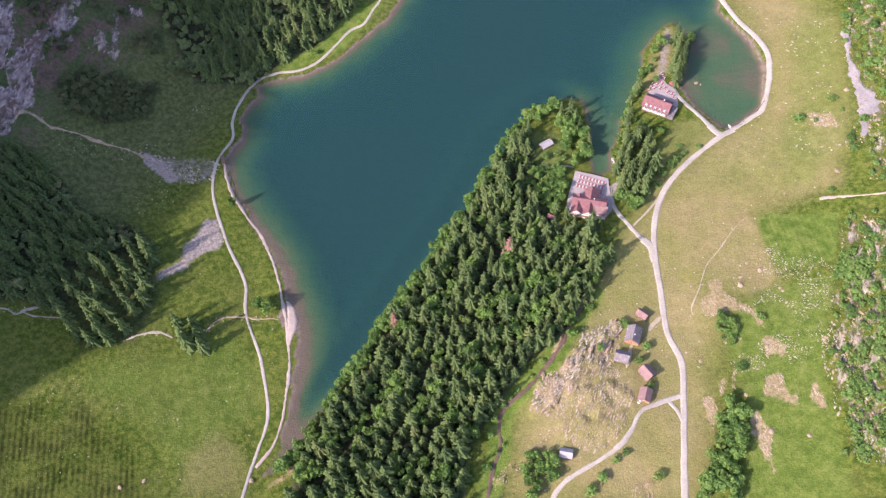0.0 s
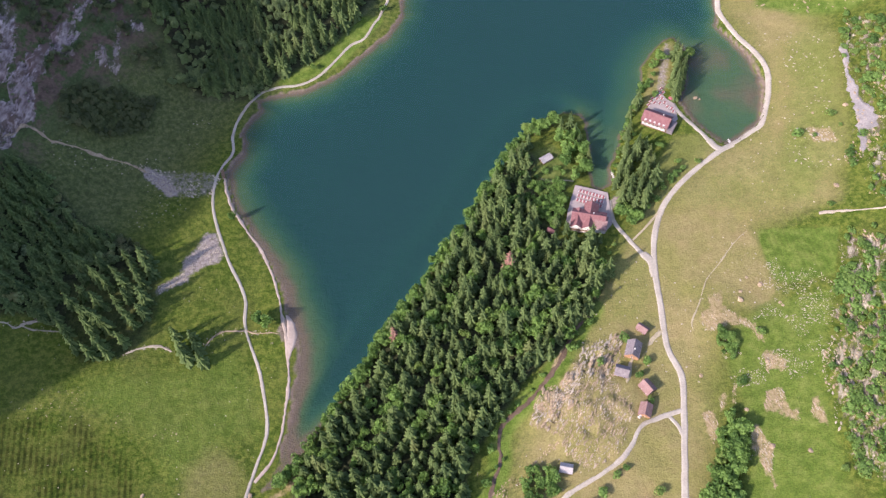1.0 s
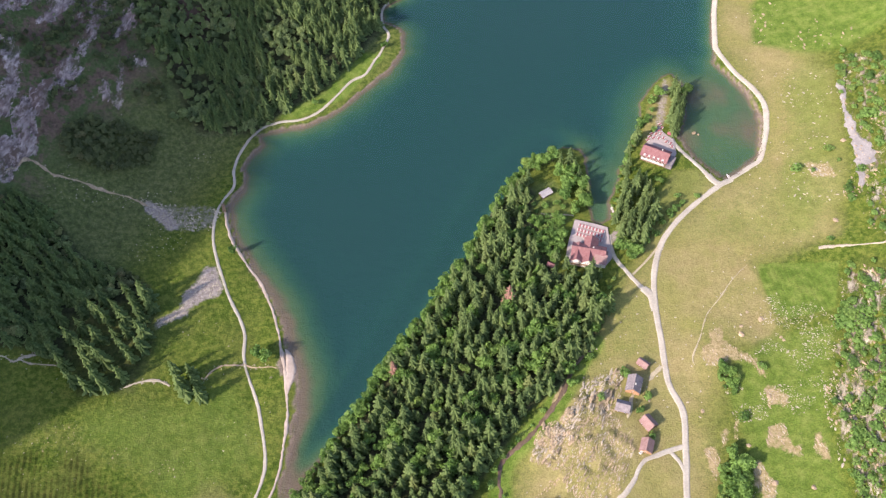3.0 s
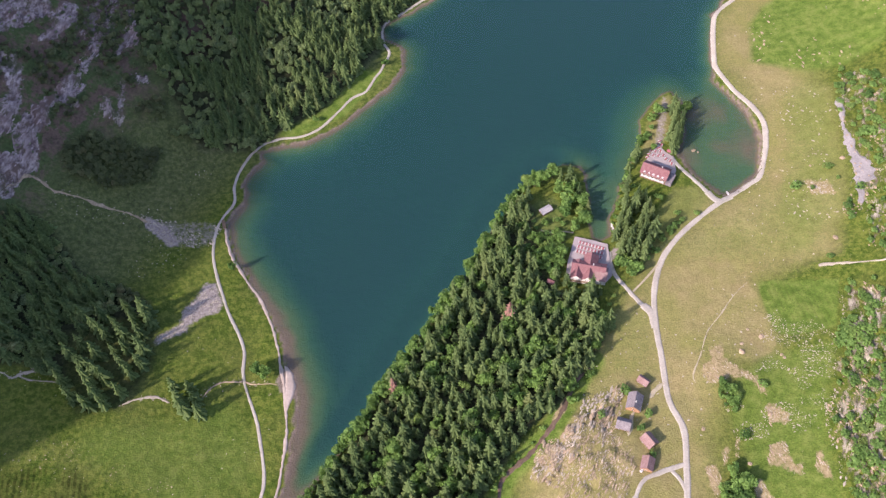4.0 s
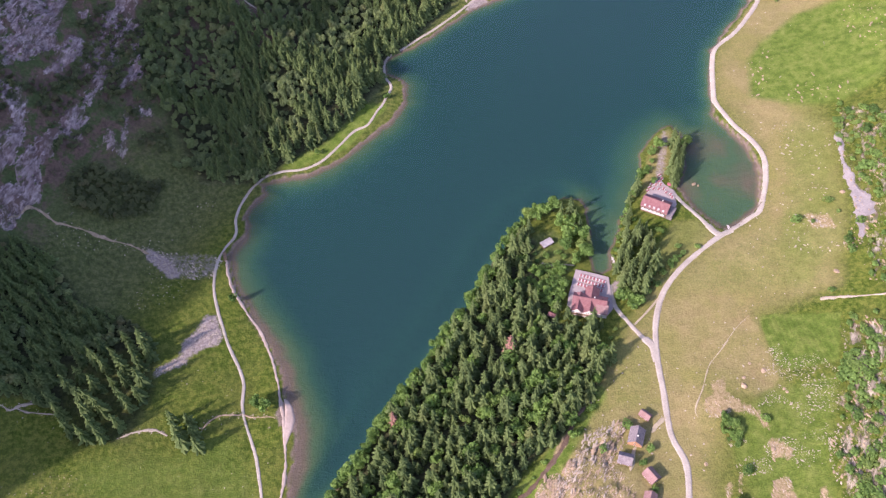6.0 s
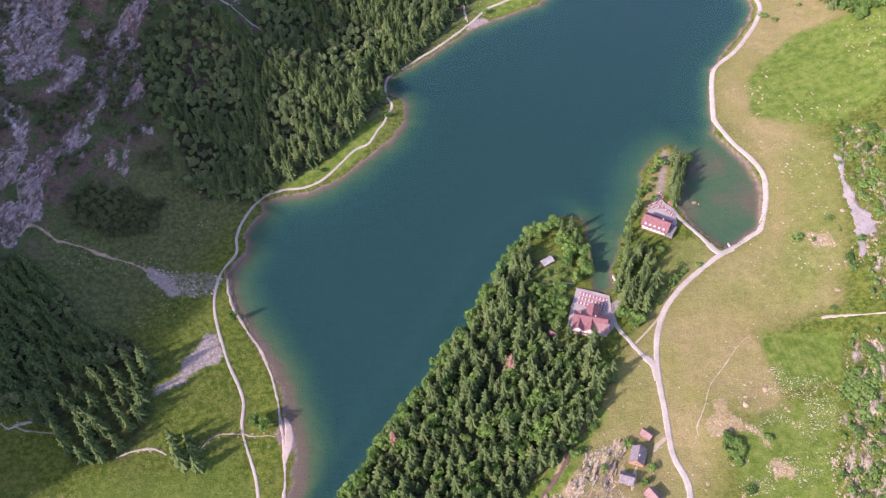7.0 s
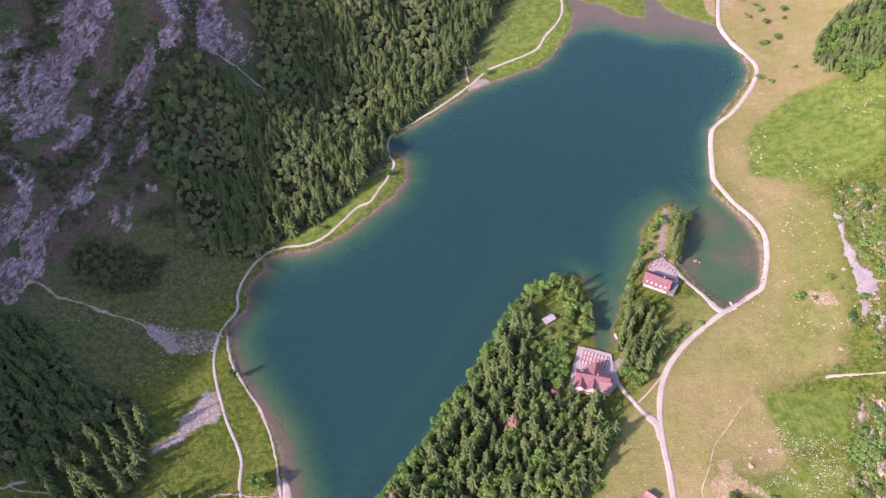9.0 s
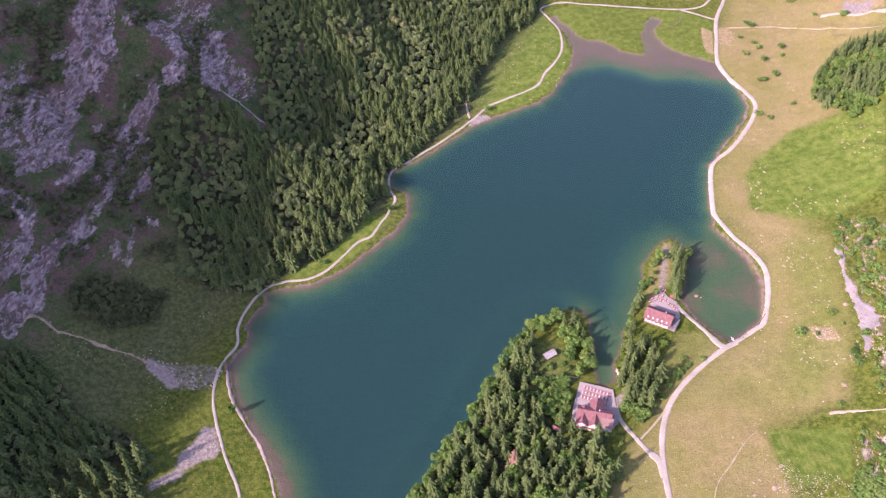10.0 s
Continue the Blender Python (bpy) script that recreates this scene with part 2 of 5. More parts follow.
# ---- shape of the land ----
LAKE_WEST = [(-130, 162), (-119, 176), (-114, 197), (-110, 216), (-106, 236), (-105, 254), (-106, 269), (-111, 284), (-116, 309), (-127, 333), (-138, 357), (-148, 377), (-154, 395), (-156, 409), (-151, 423), (-143, 431), (-144, 449), (-139, 462), (-128, 472), (-131, 483), (-117, 485), (-95, 487), (-76, 493), (-57, 505), (-37, 522), (-18, 539), (-7, 559), (-3, 580), (-11, 592), (-20, 599), (-19, 615)]
LAKE_FAR = [(-2, 625), (24, 640), (45, 657), (67, 671), (83, 678), (106, 688), (140.1, 698.9), (158.8, 715.8), (187.8, 761.9), (193.7, 789.4), (192.4, 826.3), (180.5, 851.5), (187.2, 856.4), (200.2, 819.2), (207.9, 803.7), (230.9, 791.9), (240.8, 773.2), (249.4, 764.8), (263.1, 759.8), (269.0, 770.4), (271.8, 796.6), (283.0, 818.3), (291.3, 830.3), (300.4, 822.9), (293.9, 813.2), (286.2, 805.8), (285.6, 790.9), (291.0, 771.7), (303.5, 753.2), (320.6, 740.0), (332.8, 729.3)]
LAKE_EAST = [(331, 718), (336, 697), (339, 672), (337, 653), (327, 634), (311, 613), (288, 590), (273, 573), (263, 546), (257, 525), (252, 497), (256, 479), (263, 465), (267, 450), (268, 438), (264, 421), (259, 403), (253, 391), (243, 385), (232, 379), (224, 373), (219, 377), (213, 387), (207, 399), (202, 413), (202, 425), (209, 443), (216, 460), (216, 478), (212, 489), (200, 484), (188, 471), (180, 459), (175, 443), (168, 429), (158, 414), (151, 400), (143, 384), (135, 369)]
LAKE_WOOD = [(130, 353), (122, 349), (115, 353), (117, 367), (122, 387), (124, 406), (121, 422), (111, 426), (99, 425), (84, 416), (69, 402), (53, 383), (40, 364), (29, 348), (13, 326), (-4, 307), (-20, 287), (-38, 265), (-57, 239), (-72, 220), (-86, 203), (-98, 189), (-107, 176), (-118, 163)]
FOOT = [(-430, -400), (-400, 0), (-325, 205), (-300, 245), (-271, 295), (-243, 342), (-216, 390), (-188, 430), (-149, 475), (-124, 499), (-91, 512), (-51, 537), (-28, 562), (-21, 599), (-19, 623), (23, 654), (65, 691), (92, 751), (170, 876), (260, 1250), (420, 1700)]

def smooth(a, b, v):
    u = np.clip((v - a) / (b - a), 0, 1)
    return u * u * (3 - 2 * u)


def line_distance(pts, x, y):
    """Distance to an open line, and the side of its nearest stretch (+ on its left)."""
    p = np.array(pts, float)
    best, side = np.full(np.shape(x), 1e9), np.zeros(np.shape(x))
    for a, b in zip(p[:-1], p[1:]):
        e = b - a
        u = np.clip(((x - a[0]) * e[0] + (y - a[1]) * e[1]) / (e @ e), 0, 1)
        q = np.hypot(x - a[0] - u * e[0], y - a[1] - u * e[1])
        near = q < best
        best = np.where(near, q, best)
        side = np.where(near, np.sign(e[0] * (y - a[1]) - e[1] * (x - a[0])), side)
    return best, side


def area_distance(pts, x, y):
    """Signed distance to a closed outline: negative inside."""
    best, _ = line_distance(list(pts) + [pts[0]], x, y)
    p, inside = np.array(pts, float), np.zeros(np.shape(x), bool)
    for a, b in zip(p, np.roll(p, -1, 0)):
        if a[1] != b[1]:
            cross = (a[1] > y) != (b[1] > y)
            inside ^= cross & (x < (b[0] - a[0]) * (y - a[1]) / (b[1] - a[1]) + a[0])
    return np.where(inside, -best, best)


def hash_noise(ix, iy, seed):
    n = (ix.astype(np.int64) * 374761393 + iy.astype(np.int64) * 668265263 + seed * 974711) & 0xFFFFFFFF
    n = ((n ^ (n >> 13)) * 1274126177) & 0xFFFFFFFF
    return ((n ^ (n >> 16)) & 0xFFFF) / 32767.5 - 1


def value_noise(x, y, seed=0):
    ix, iy = np.floor(x), np.floor(y)
    u, v = x - ix, y - iy
    u, v = u * u * (3 - 2 * u), v * v * (3 - 2 * v)
    a, b = hash_noise(ix, iy, seed), hash_noise(ix + 1, iy, seed)
    c, d = hash_noise(ix, iy + 1, seed), hash_noise(ix + 1, iy + 1, seed)
    return (a + (b - a) * u) * (1 - v) + (c + (d - c) * u) * v


def fractal(x, y, size, seed=0, octaves=4):
    out, amp = 0, 1.0
    for n in range(octaves):
        out = out + amp * value_noise(x / size + 17.3 * n, y / size - 9.1 * n, seed + n)
        size, amp = size / 2.03, amp * 0.5
    return out


LAKE = LAKE_WEST + LAKE_FAR + LAKE_EAST + LAKE_WOOD


def lake_distance(x, y):
    wob = 1.6 * fractal(x, y, 9.0, 3, 3)
    return area_distance(LAKE, x, y) + wob * smooth(3, 0, np.abs(wob) * 0)


def mountain(x, y):
    """Distance up the slope from its foot: positive on the mountain's side."""
    q, side = line_distance(FOOT, x, y)
    return q * side


def height(x, y):
    x, y = np.asarray(x, float), np.asarray(y, float)
    d, s = lake_distance(x, y), mountain(x, y)
    out = np.maximum(d, 0)
    land = 1.5 * (1 - np.exp(-out / 5)) + 0.012 * np.minimum(out, 200)
    # meadows and rocky rise on the sunny side
    e = x - (170 + 0.40 * (y - 200))
    land = land + 0.11 * 25 * np.log1p(np.exp(np.clip(e / 25, -30, 30))) * smooth(-100, 60, out + 40)
    e2 = x - (247 + 0.35 * (y - 200))
    land = land + 0.35 * 20 * np.log1p(np.exp(np.clip(e2 / 20, -30, 30)))
    land = land + 7 * np.exp(-((x - 76) / 32) ** 2 - ((y - 184) / 36) ** 2) + 4 * np.exp(-((x - 180) / 22) ** 2 - ((y - 232) / 22) ** 2)
    # gentle meadow below the mountain
    w = np.maximum(-135 - x, 0)
    land = land + 0.16 * w * smooth(480, 300, y)
    # the mountain: fan, wooded slope, rock bands
    up = np.maximum(s, 0)
    up = np.where(up > 270, 270 + 60 * np.tanh((up - 270) / 120), up)
    rise = 0.30 * up + 0.40 * np.maximum(up - 35, 0) + 0.35 * np.maximum(up - 95, 0)
    wood = smooth(450, 620, y)
    gentle = 0.34 * up + 0.22 * np.maximum(up - 35, 0) + 0.22 * np.maximum(up - 95, 0)
    rise = rise + wood * (gentle - rise)
    # high flank added out of view beyond the wood, to shade the mountain's foot
    a, o = 0.872 * x + 0.490 * y, -0.490 * x + 0.872 * y
    shade_flank = np.interp(o, [326, 340, 344, 352, 378, 402, 439, 456, 474, 493, 514, 532, 551, 575, 590, 603, 641, 673, 700, 720, 800, 1300, 1500], [0, 108, 112, 106, 110, 140, 190, 203, 213, 230, 246, 264, 284, 315, 348, 376, 424, 465, 492, 505, 560, 560, 0])
    rise = np.maximum(rise, shade_flank * np.exp(-(((a + 270) / 60) ** 2)))
    land = land + rise
    land = land + 0.35 * fractal(x, y, 14, 11, 3) * smooth(4, 20, out) * smooth(40, 0, up)
    land = land + (2.2 * fractal(x, y, 30, 21, 4) + 6 * fractal(x, y, 110, 23, 2)) * smooth(20, 110, up)
    land = land + wood * 5.5 * fractal(0.8 * x + 0.6 * y, 0.45 * (0.8 * y - 0.6 * x), 42, 27, 3) * smooth(25, 80, up)
    rough = smooth(0, 25, e2)
    land = land + 2.0 * fractal(x, y, 16, 31, 4) * rough
    inn = np.maximum(-d, 0)
    cove = smooth(26, 6, np.hypot(x - 236, y - 432) - 40)
    steep = smooth(26, 8, line_distance(LAKE_WOOD[8:], x, y)[0]) * smooth(175, 235, y)
    inn = inn * (1 + 1.5 * steep + 1.0 * smooth(34, 8, line_distance(LAKE_FAR[:9], x, y)[0]) + 0.8 * smooth(30, 8, line_distance(LAKE_EAST[2:10], x, y)[0]))
    flat = smooth(45, 8, line_distance(LAKE_WEST[:14], x, y)[0])
    beach = smooth(70, 20, line_distance(LAKE_WEST[:10], x, y)[0]) * smooth(375, 300, y)
    inn = inn * (1 - 0.42 * flat - 0.06 * beach)
    weedy = smooth(40, 10, line_distance(LAKE_EAST[28:] + LAKE_WOOD[:5], x, y)[0]) * (1 - cove)
    inn = inn * (1 - 0.45 * weedy) + 4.5 * weedy * smooth(0, 2.5, inn)
    inn = inn + 9 * steep * smooth(0.0, 2.5, inn) + 4 * smooth(0, 4, inn) * (1 - 0.45 * beach)
    bay = smooth(16, 4, np.abs(x - 132) + 0.5 * np.abs(y - 375) - 16) * 0.3
    bay = np.maximum(bay, 1.2 * smooth(62, 12, np.hypot(x + 108, y - 165)))
    # the silted head of the lake, with a clear drop to deep water
    brink = np.interp(x, [174, 193, 227, 248, 265, 300, 330], [746, 749, 743, 731, 717, 707, 698])
    past = y - brink + 3 * fractal(x, y, 24, 83, 2)
    head = (0.78 * smooth(-10, 8, past) + 0.15 * smooth(5, 40, past)) * smooth(150, 170, x)
    bed = -4.5 * (1 - np.exp(-((inn + 1.5) / 24) ** 1.7)) * (1 - np.maximum(np.minimum(0.56 * bay, 0.72), head))
    bed = bed + cove * (np.maximum(bed, -0.78 + 0.25 * fractal(x, y, 20, 85, 2)) - bed)
    return np.where(d > 0, land, bed)
# ---- end of the shape ----


# ---- building blocks ----
def mesh_of(name, verts, faces, material, smooth_faces=False):
    me = bpy.data.meshes.new(name)
    verts, faces = np.asarray(verts, np.float32), np.asarray(faces, np.int32)
    k = faces.shape[1]
    me.vertices.add(len(verts))
    me.vertices.foreach_set("co", verts.ravel())
    me.loops.add(faces.size)
    me.loops.foreach_set("vertex_index", faces.ravel())
    me.polygons.add(len(faces))
    me.polygons.foreach_set("loop_start", np.arange(0, faces.size, k, dtype=np.int32))
    me.polygons.foreach_set("use_smooth", np.full(len(faces), smooth_faces))
    me.update(calc_edges=True)
    me.materials.append(material)
    return me


def part(name, bm, material, parent, label=""):
    me = bpy.data.meshes.new(name)
    bm.to_mesh(me)
    bm.free()
    me.materials.append(material)
    ob = new(name, me)
    ob.parent = parent
    return tagged(ob, label)


def block(bm, sx, sy, sz, x=0, y=0, z=0, rz=0, bevel=0.0, rx=0, ry=0):
    """A box with its centre at x, y, z, added to bm."""
    made = bmesh.ops.create_cube(bm, size=1, matrix=pose(x, y, z, rx, ry, rz) @ Matrix.Diagonal((sx, sy, sz, 1)))
    if bevel:
        edges = {e for v in made["verts"] for e in v.link_edges}
        bmesh.ops.bevel(bm, geom=list(edges), offset=bevel, segments=1, affect="EDGES")
    return bm


def boxed(*args, **kw):
    return block(bmesh.new(), *args, **kw)


def thing(name, x, y, z, rz, label, category, group="", kind=""):
    ob = new(name)
    ob.matrix_basis = pose(x, y, z, 0, 0, rz)
    return tagged(ob, label, category, group, kind)


# ---- ground ----
def spread(a, b, step, out):
    """Even steps from a to b, growing ones to out on either side."""
    mid = list(np.arange(a, b + step / 2, step))
    lo, hi, grow = [], [], step
    while (hi[-1] if hi else b) < b + out:
        grow *= 1.16
        hi.append((hi[-1] if hi else b) + grow)
        lo.append((lo[-1] if lo else a) - grow)
    return np.array(lo[::-1] + mid + hi)


GX, GY = spread(-400, 470, 2.5, 2200), spread(90, 960, 2.5, 2200)
XX, YY = np.meshgrid(GX, GY)
ZZ = height(XX, YY)


def ground_at(x, y):
    """The height of the ground's mesh at a place."""
    x, y = np.asarray(x, float), np.asarray(y, float)
    i = np.clip(np.searchsorted(GX, x) - 1, 0, len(GX) - 2)
    j = np.clip(np.searchsorted(GY, y) - 1, 0, len(GY) - 2)
    u, v = (x - GX[i]) / (GX[i + 1] - GX[i]), (y - GY[j]) / (GY[j + 1] - GY[j])
    return (ZZ[j, i] * (1 - u) + ZZ[j, i + 1] * u) * (1 - v) + (ZZ[j + 1, i] * (1 - u) + ZZ[j + 1, i + 1] * u) * v


def within(pts, soft=4.0):
    return smooth(soft, -soft, area_distance(pts, XX, YY))


def along(pts, wide, soft=3.0):
    return smooth(wide + soft, wide - soft, line_distance(pts, XX, YY)[0])


DRY = [(127.2, 105.1), (141.6, 136.7), (149.5, 164.4), (154.7, 186.4), (168.8, 217.1), (169.8, 229), (170, 244.5), (186.1, 236.5), (211.6, 239.2), (218.8, 267.2), (218.5, 296), (246.1, 303.8), (274.7, 310.1), (279.7, 356.9), (296, 415.7), (296.1, 453.8), (319.7, 485), (319.7, 553.1), (352.6, 584.8), (411.4, 606), (403.7, 658.4), (446.6, 709.1), (482.3, 689), (518.7, 766.2), (393.9, 868.4), (338.1, 739), (340.9, 651.4), (273.6, 567), (258.9, 523.2), (275.2, 442.1), (247.3, 381.2), (218.9, 371), (197.7, 356.1), (166, 330.7), (134.6, 302.1), (101.7, 261.5), (70.8, 222.8), (37.6, 181.1), (18.1, 126.7)]
LUSH_FAR = [(298.9, 551.4), (316.4, 571.2), (358.5, 599.3), (399.3, 600.4), (438.2, 595.4), (387.8, 488.7), (350.3, 477.3), (322.1, 485.4), (285.7, 507.0)]
LUSH_FIELD = [(220.5, 295.5), (218.0, 274.3), (217.9, 254.2), (224.9, 249.3), (255.2, 247.9), (270.8, 283.5)]
LUSH_WET = [(178.2, 866.8), (209.9, 876.2), (276.4, 851.1), (330.2, 834), (354.1, 805.1), (329.9, 731.9), (290, 763.3), (263.9, 757.8), (223.8, 794.7), (197.4, 818)]
LUSH_HEAD = [(68.2, 704.3), (76.1, 725.0), (96.1, 768.0), (121.2, 813.7), (163.0, 860.1), (175.5, 865.3), (187.7, 813.1), (190.4, 774.2), (184.7, 756.2), (159.4, 718.6), (130.1, 699.7), (98.0, 689.5), (87.8, 688.4)]
LUSH_LEFT = [(-21.9, 558.7), (-41.8, 558.8), (-68.1, 529.8), (-116.7, 499), (-107.1, 491.3), (-59.1, 509.2), (-22.4, 551.7)]
WEST_MEADOW = [(-293.8, 157.5), (-301, 220.2), (-252.6, 248.6), (-215.1, 262.1), (-191.3, 294.7), (-146.4, 328.7), (-118.7, 306.9), (-115.9, 253.2), (-120.7, 205.6), (-139.2, 156.5), (-142.4, 142.8)]
MOWN = [(-299.9, 158.1), (-306.6, 220.1), (-270.1, 222.7), (-243, 218.6), (-210.3, 187.8), (-198.2, 148.3)]
TAN_WEST = [(-182.3, 152.9), (-176.5, 181.2), (-159.8, 194.4), (-145.9, 182.1), (-139.2, 167.1), (-144.2, 149.2)]
GARDEN = [(73.4, 366.2), (97, 356.9), (94.2, 342.2), (83.1, 316.6), (75.4, 330.2), (65.9, 347)]
LEDGES = [(-340, 420), (-300, 440), (-270, 480), (-225, 560), (-190, 580), (-160, 640), (-150, 760), (-300, 760), (-340, 560)]
FAR_BEACH = [(63, 672.8), (71.5, 685.1), (81.1, 688.3), (88.3, 683.2), (82.9, 677.5), (70.9, 672.5)]
PEN_SPINE = [(204.8, 484.8), (208.2, 476.8), (199.1, 452.3), (190.9, 431), (184.5, 434.1), (192, 456.7)]
INN_GRAVEL = [(128.4, 340.4), (135.6, 341.4), (131.3, 333.1), (126.6, 330.5)]
PUDDLE = [(71.2, 228.0), (74.0, 225.7), (69.2, 218.1), (62.4, 211.2), (59.6, 212.7), (63.0, 218.3)]
KNOLL = [(39.4, 177.5), (41.9, 183.4), (48.4, 198.6), (54.1, 200.0), (63.7, 202.1), (69.6, 208.0), (74.0, 214.5), (84.9, 213.8), (98.7, 225.6), (104.6, 230.3), (108.2, 228.8), (105.9, 215.7), (98.4, 197.2), (105.9, 189.6), (104.1, 175.3), (91.3, 152.5), (70.3, 143.7), (58.2, 157.2), (56.0, 169.6)]
KNOLL2 = [(9.1, 138.4), (22.4, 148.2), (32.6, 146.7), (36.7, 153.5), (50.9, 166.0), (56.8, 165.7), (54.4, 160.9), (43.3, 156.9), (34.0, 146.5), (22.5, 139.3), (11.1, 132.1)]
KNOLL3 = [(91.8, 122.0), (100.1, 126.5), (106.7, 124.1), (102.9, 114.6), (90.5, 116.4)]
OLIVE_FAR = [(252.8, 312.1), (281.1, 307.6), (298.2, 344.1), (317.3, 406.9), (336.4, 477.4), (308.1, 489.8), (270.7, 377.1)]
ROCKS_EAST = [(267.6, 272.4), (274.5, 279.6), (287.5, 272.4), (301.6, 262.9), (239.4, 106.4), (220.6, 116.5), (218, 125.8), (223.6, 149.7), (221.1, 165.3), (227, 191.3), (241.5, 208.1), (249.3, 231.8), (259.7, 246.7)]
ROCKS_EAST2 = [(341.7, 474.7), (374.4, 449.2), (310.6, 287.2), (296.5, 301.1), (306.1, 335.3), (283, 322.9), (298.2, 344.1), (310, 355.9), (321.8, 398.2), (323.6, 422.6)]
POINT_LAWN = [(68, 376), (78, 392), (96, 396), (104, 384), (108, 366), (100, 356), (84, 362)]
WEST_GREEN = [(-237.7, 246.1), (-193.2, 248.3), (-147.2, 257.9), (-132.2, 226.6), (-130.8, 198.0), (-159.4, 190.5), (-183.6, 172.9), (-203.5, 204.5), (-242.6, 230.4)]
FOOT_WOOD = [(-316, 404), (-291.3, 412.4), (-276.0, 402.8), (-266.7, 381.9), (-251.3, 364.1), (-228.5, 358.4), (-206.6, 340.9), (-234.4, 336.0), (-259.8, 350.3), (-278.8, 366.3), (-318, 379.3)]
FAN_EDGE = [(-215.0, 421.4), (-208.1, 416.4), (-191.5, 396.7), (-196.4, 392.4), (-206.6, 404.4), (-217.5, 413.6)]
PALE_EAST = [(291.6, 475.4), (332.8, 458.6), (321.1, 418.9), (309.8, 366.0), (292.9, 334.3), (274.8, 326.4), (258.2, 342.1), (268.4, 383.0), (276.5, 420.9)]
ROCKY_TOP = [(85.4, 228.1), (103.4, 231.1), (109.3, 224.7), (101.9, 214.4), (94.6, 204.4), (85.7, 197.2), (69.7, 189.2), (60.2, 176.4), (43.8, 175.9), (43.5, 187.2), (57.1, 197.1), (74.1, 209.9)]
STONY = [(211.8, 268.8), (242.4, 270.6), (253, 239.7), (232.9, 193.8), (218.6, 181.5), (170.9, 183.5), (169.1, 215.2), (188.4, 219.4), (206.9, 242.2)]
EAST_GREEN = [(169.1, 215.2), (205.6, 238.1), (253, 239.7), (228.5, 190.9), (221.4, 161.5), (218, 125.8), (210.9, 90.3), (149.5, 101.4), (170.9, 155.1), (170.9, 183.5)]
OLIVE = [(134.1, 299.8), (141.8, 282.2), (136.9, 247.1), (135.1, 217.8), (129.1, 231.2), (110.9, 234), (84.8, 218.5), (62.3, 207.4), (70.8, 222.8), (111.2, 277.9)]
OLIVE_MID = [(167.4, 328.1), (191, 346.8), (249.2, 374.6), (270.7, 377.1), (263.2, 309), (220.8, 310), (190.6, 316.2)]
BROOK = [(95.2, 253.8), (85.0, 244.2), (73.9, 229.4), (64.9, 216.1), (57.7, 207.0), (47.7, 198.8), (35.3, 189.7), (23.1, 180.7), (18.9, 168.6), (18.0, 157.9), (11.4, 143.9), (6.1, 128.4)]
MAIN_WOOD = [(81.8, 311.5), (103.1, 298.7), (111.4, 282.3), (101.8, 261.5), (88.3, 246.4), (71.5, 228.3), (52.9, 217.4), (40.4, 208.5), (29.1, 195), (14, 178.6), (3.6, 167.5), (-3.2, 155.9), (-6.7, 142.5), (-13.5, 103.7), (-117.1, 117.9), (-109.1, 171.8), (-94.2, 185.8), (-70.9, 214.9), (-37.2, 260.9), (-3.7, 299.8), (27.7, 340), (51.5, 374.1), (72.3, 397.1), (78.7, 384.6), (70.5, 362.1), (63.2, 343.2), (74.5, 326.4)]
SLOPE_WOOD = [(-176.9, 485.3), (-189.2, 516.6), (-213.3, 558.3), (-214.6, 595), (-178, 637), (-155.9, 637.1), (-140.9, 629.7), (-121.7, 622.6), (-127.3, 672.2), (-129.2, 719.8), (-132.3, 774.8), (186.4, 927.5), (162.6, 854.3), (121.6, 819.2), (94.4, 762), (62.2, 697.1), (23.9, 656.2), (-17.1, 618.3), (-24.2, 585.9), (-45.8, 553.1), (-81.3, 516), (-114.7, 502.3), (-142.1, 486.7)]
SCREE_FAN = [(-222.6, 425.7), (-210.6, 419.5), (-185.9, 417.4), (-166.5, 413.8), (-159.2, 407.7), (-167.7, 389.0), (-184.6, 391.0), (-197.3, 394.1), (-204.0, 400.4), (-213.6, 410.9)]
SCREE_CLEAN = [(-216.5, 416.8), (-202.6, 412.3), (-192.2, 393.5), (-199.5, 395.4), (-208.5, 407.2)]
SCREE_LOW = [(-169.8, 354.9), (-161.5, 356.5), (-155.4, 336.4), (-158.0, 329.3), (-170.7, 324.9), (-178.6, 318.9), (-179.6, 314.4), (-193.1, 309.0), (-199.3, 305.2), (-200.8, 312.2), (-193.0, 315.7), (-184.5, 321.7), (-183.5, 333.2), (-176.1, 341.5)]
STREAMR_POOL = [(321.6, 392.2), (324.2, 384.3), (325.4, 368.1), (323.6, 354.6), (314.7, 359), (315.5, 370.8)]
SPIT = [(-112.9, 279.8), (-107.4, 278.3), (-104.7, 268.5), (-105.7, 257.3), (-110.2, 255.6), (-115.6, 263.3), (-118.4, 270.9), (-115.6, 276.8)]
SHRUB_SLOPE = [(-269.1, 455.9), (-266.9, 470.8), (-253.5, 484.5), (-222.9, 482), (-203.3, 477), (-214.9, 452.6), (-239.9, 439.1), (-261.2, 444.1)]
SHADY_WOOD = [(-321.1, 379.6), (-292.7, 392), (-267.8, 389.5), (-256.4, 363.2), (-213.3, 333.3), (-243, 330.6), (-263, 321.2), (-255.8, 282), (-280.9, 295.5), (-316.6, 292.6)]
GROVE = [(-262.5, 324.6), (-243.3, 339.2), (-209.5, 341.6), (-198.1, 312.3), (-198.8, 290.1), (-211, 257.1), (-245.7, 257.7), (-254.4, 276.7)]
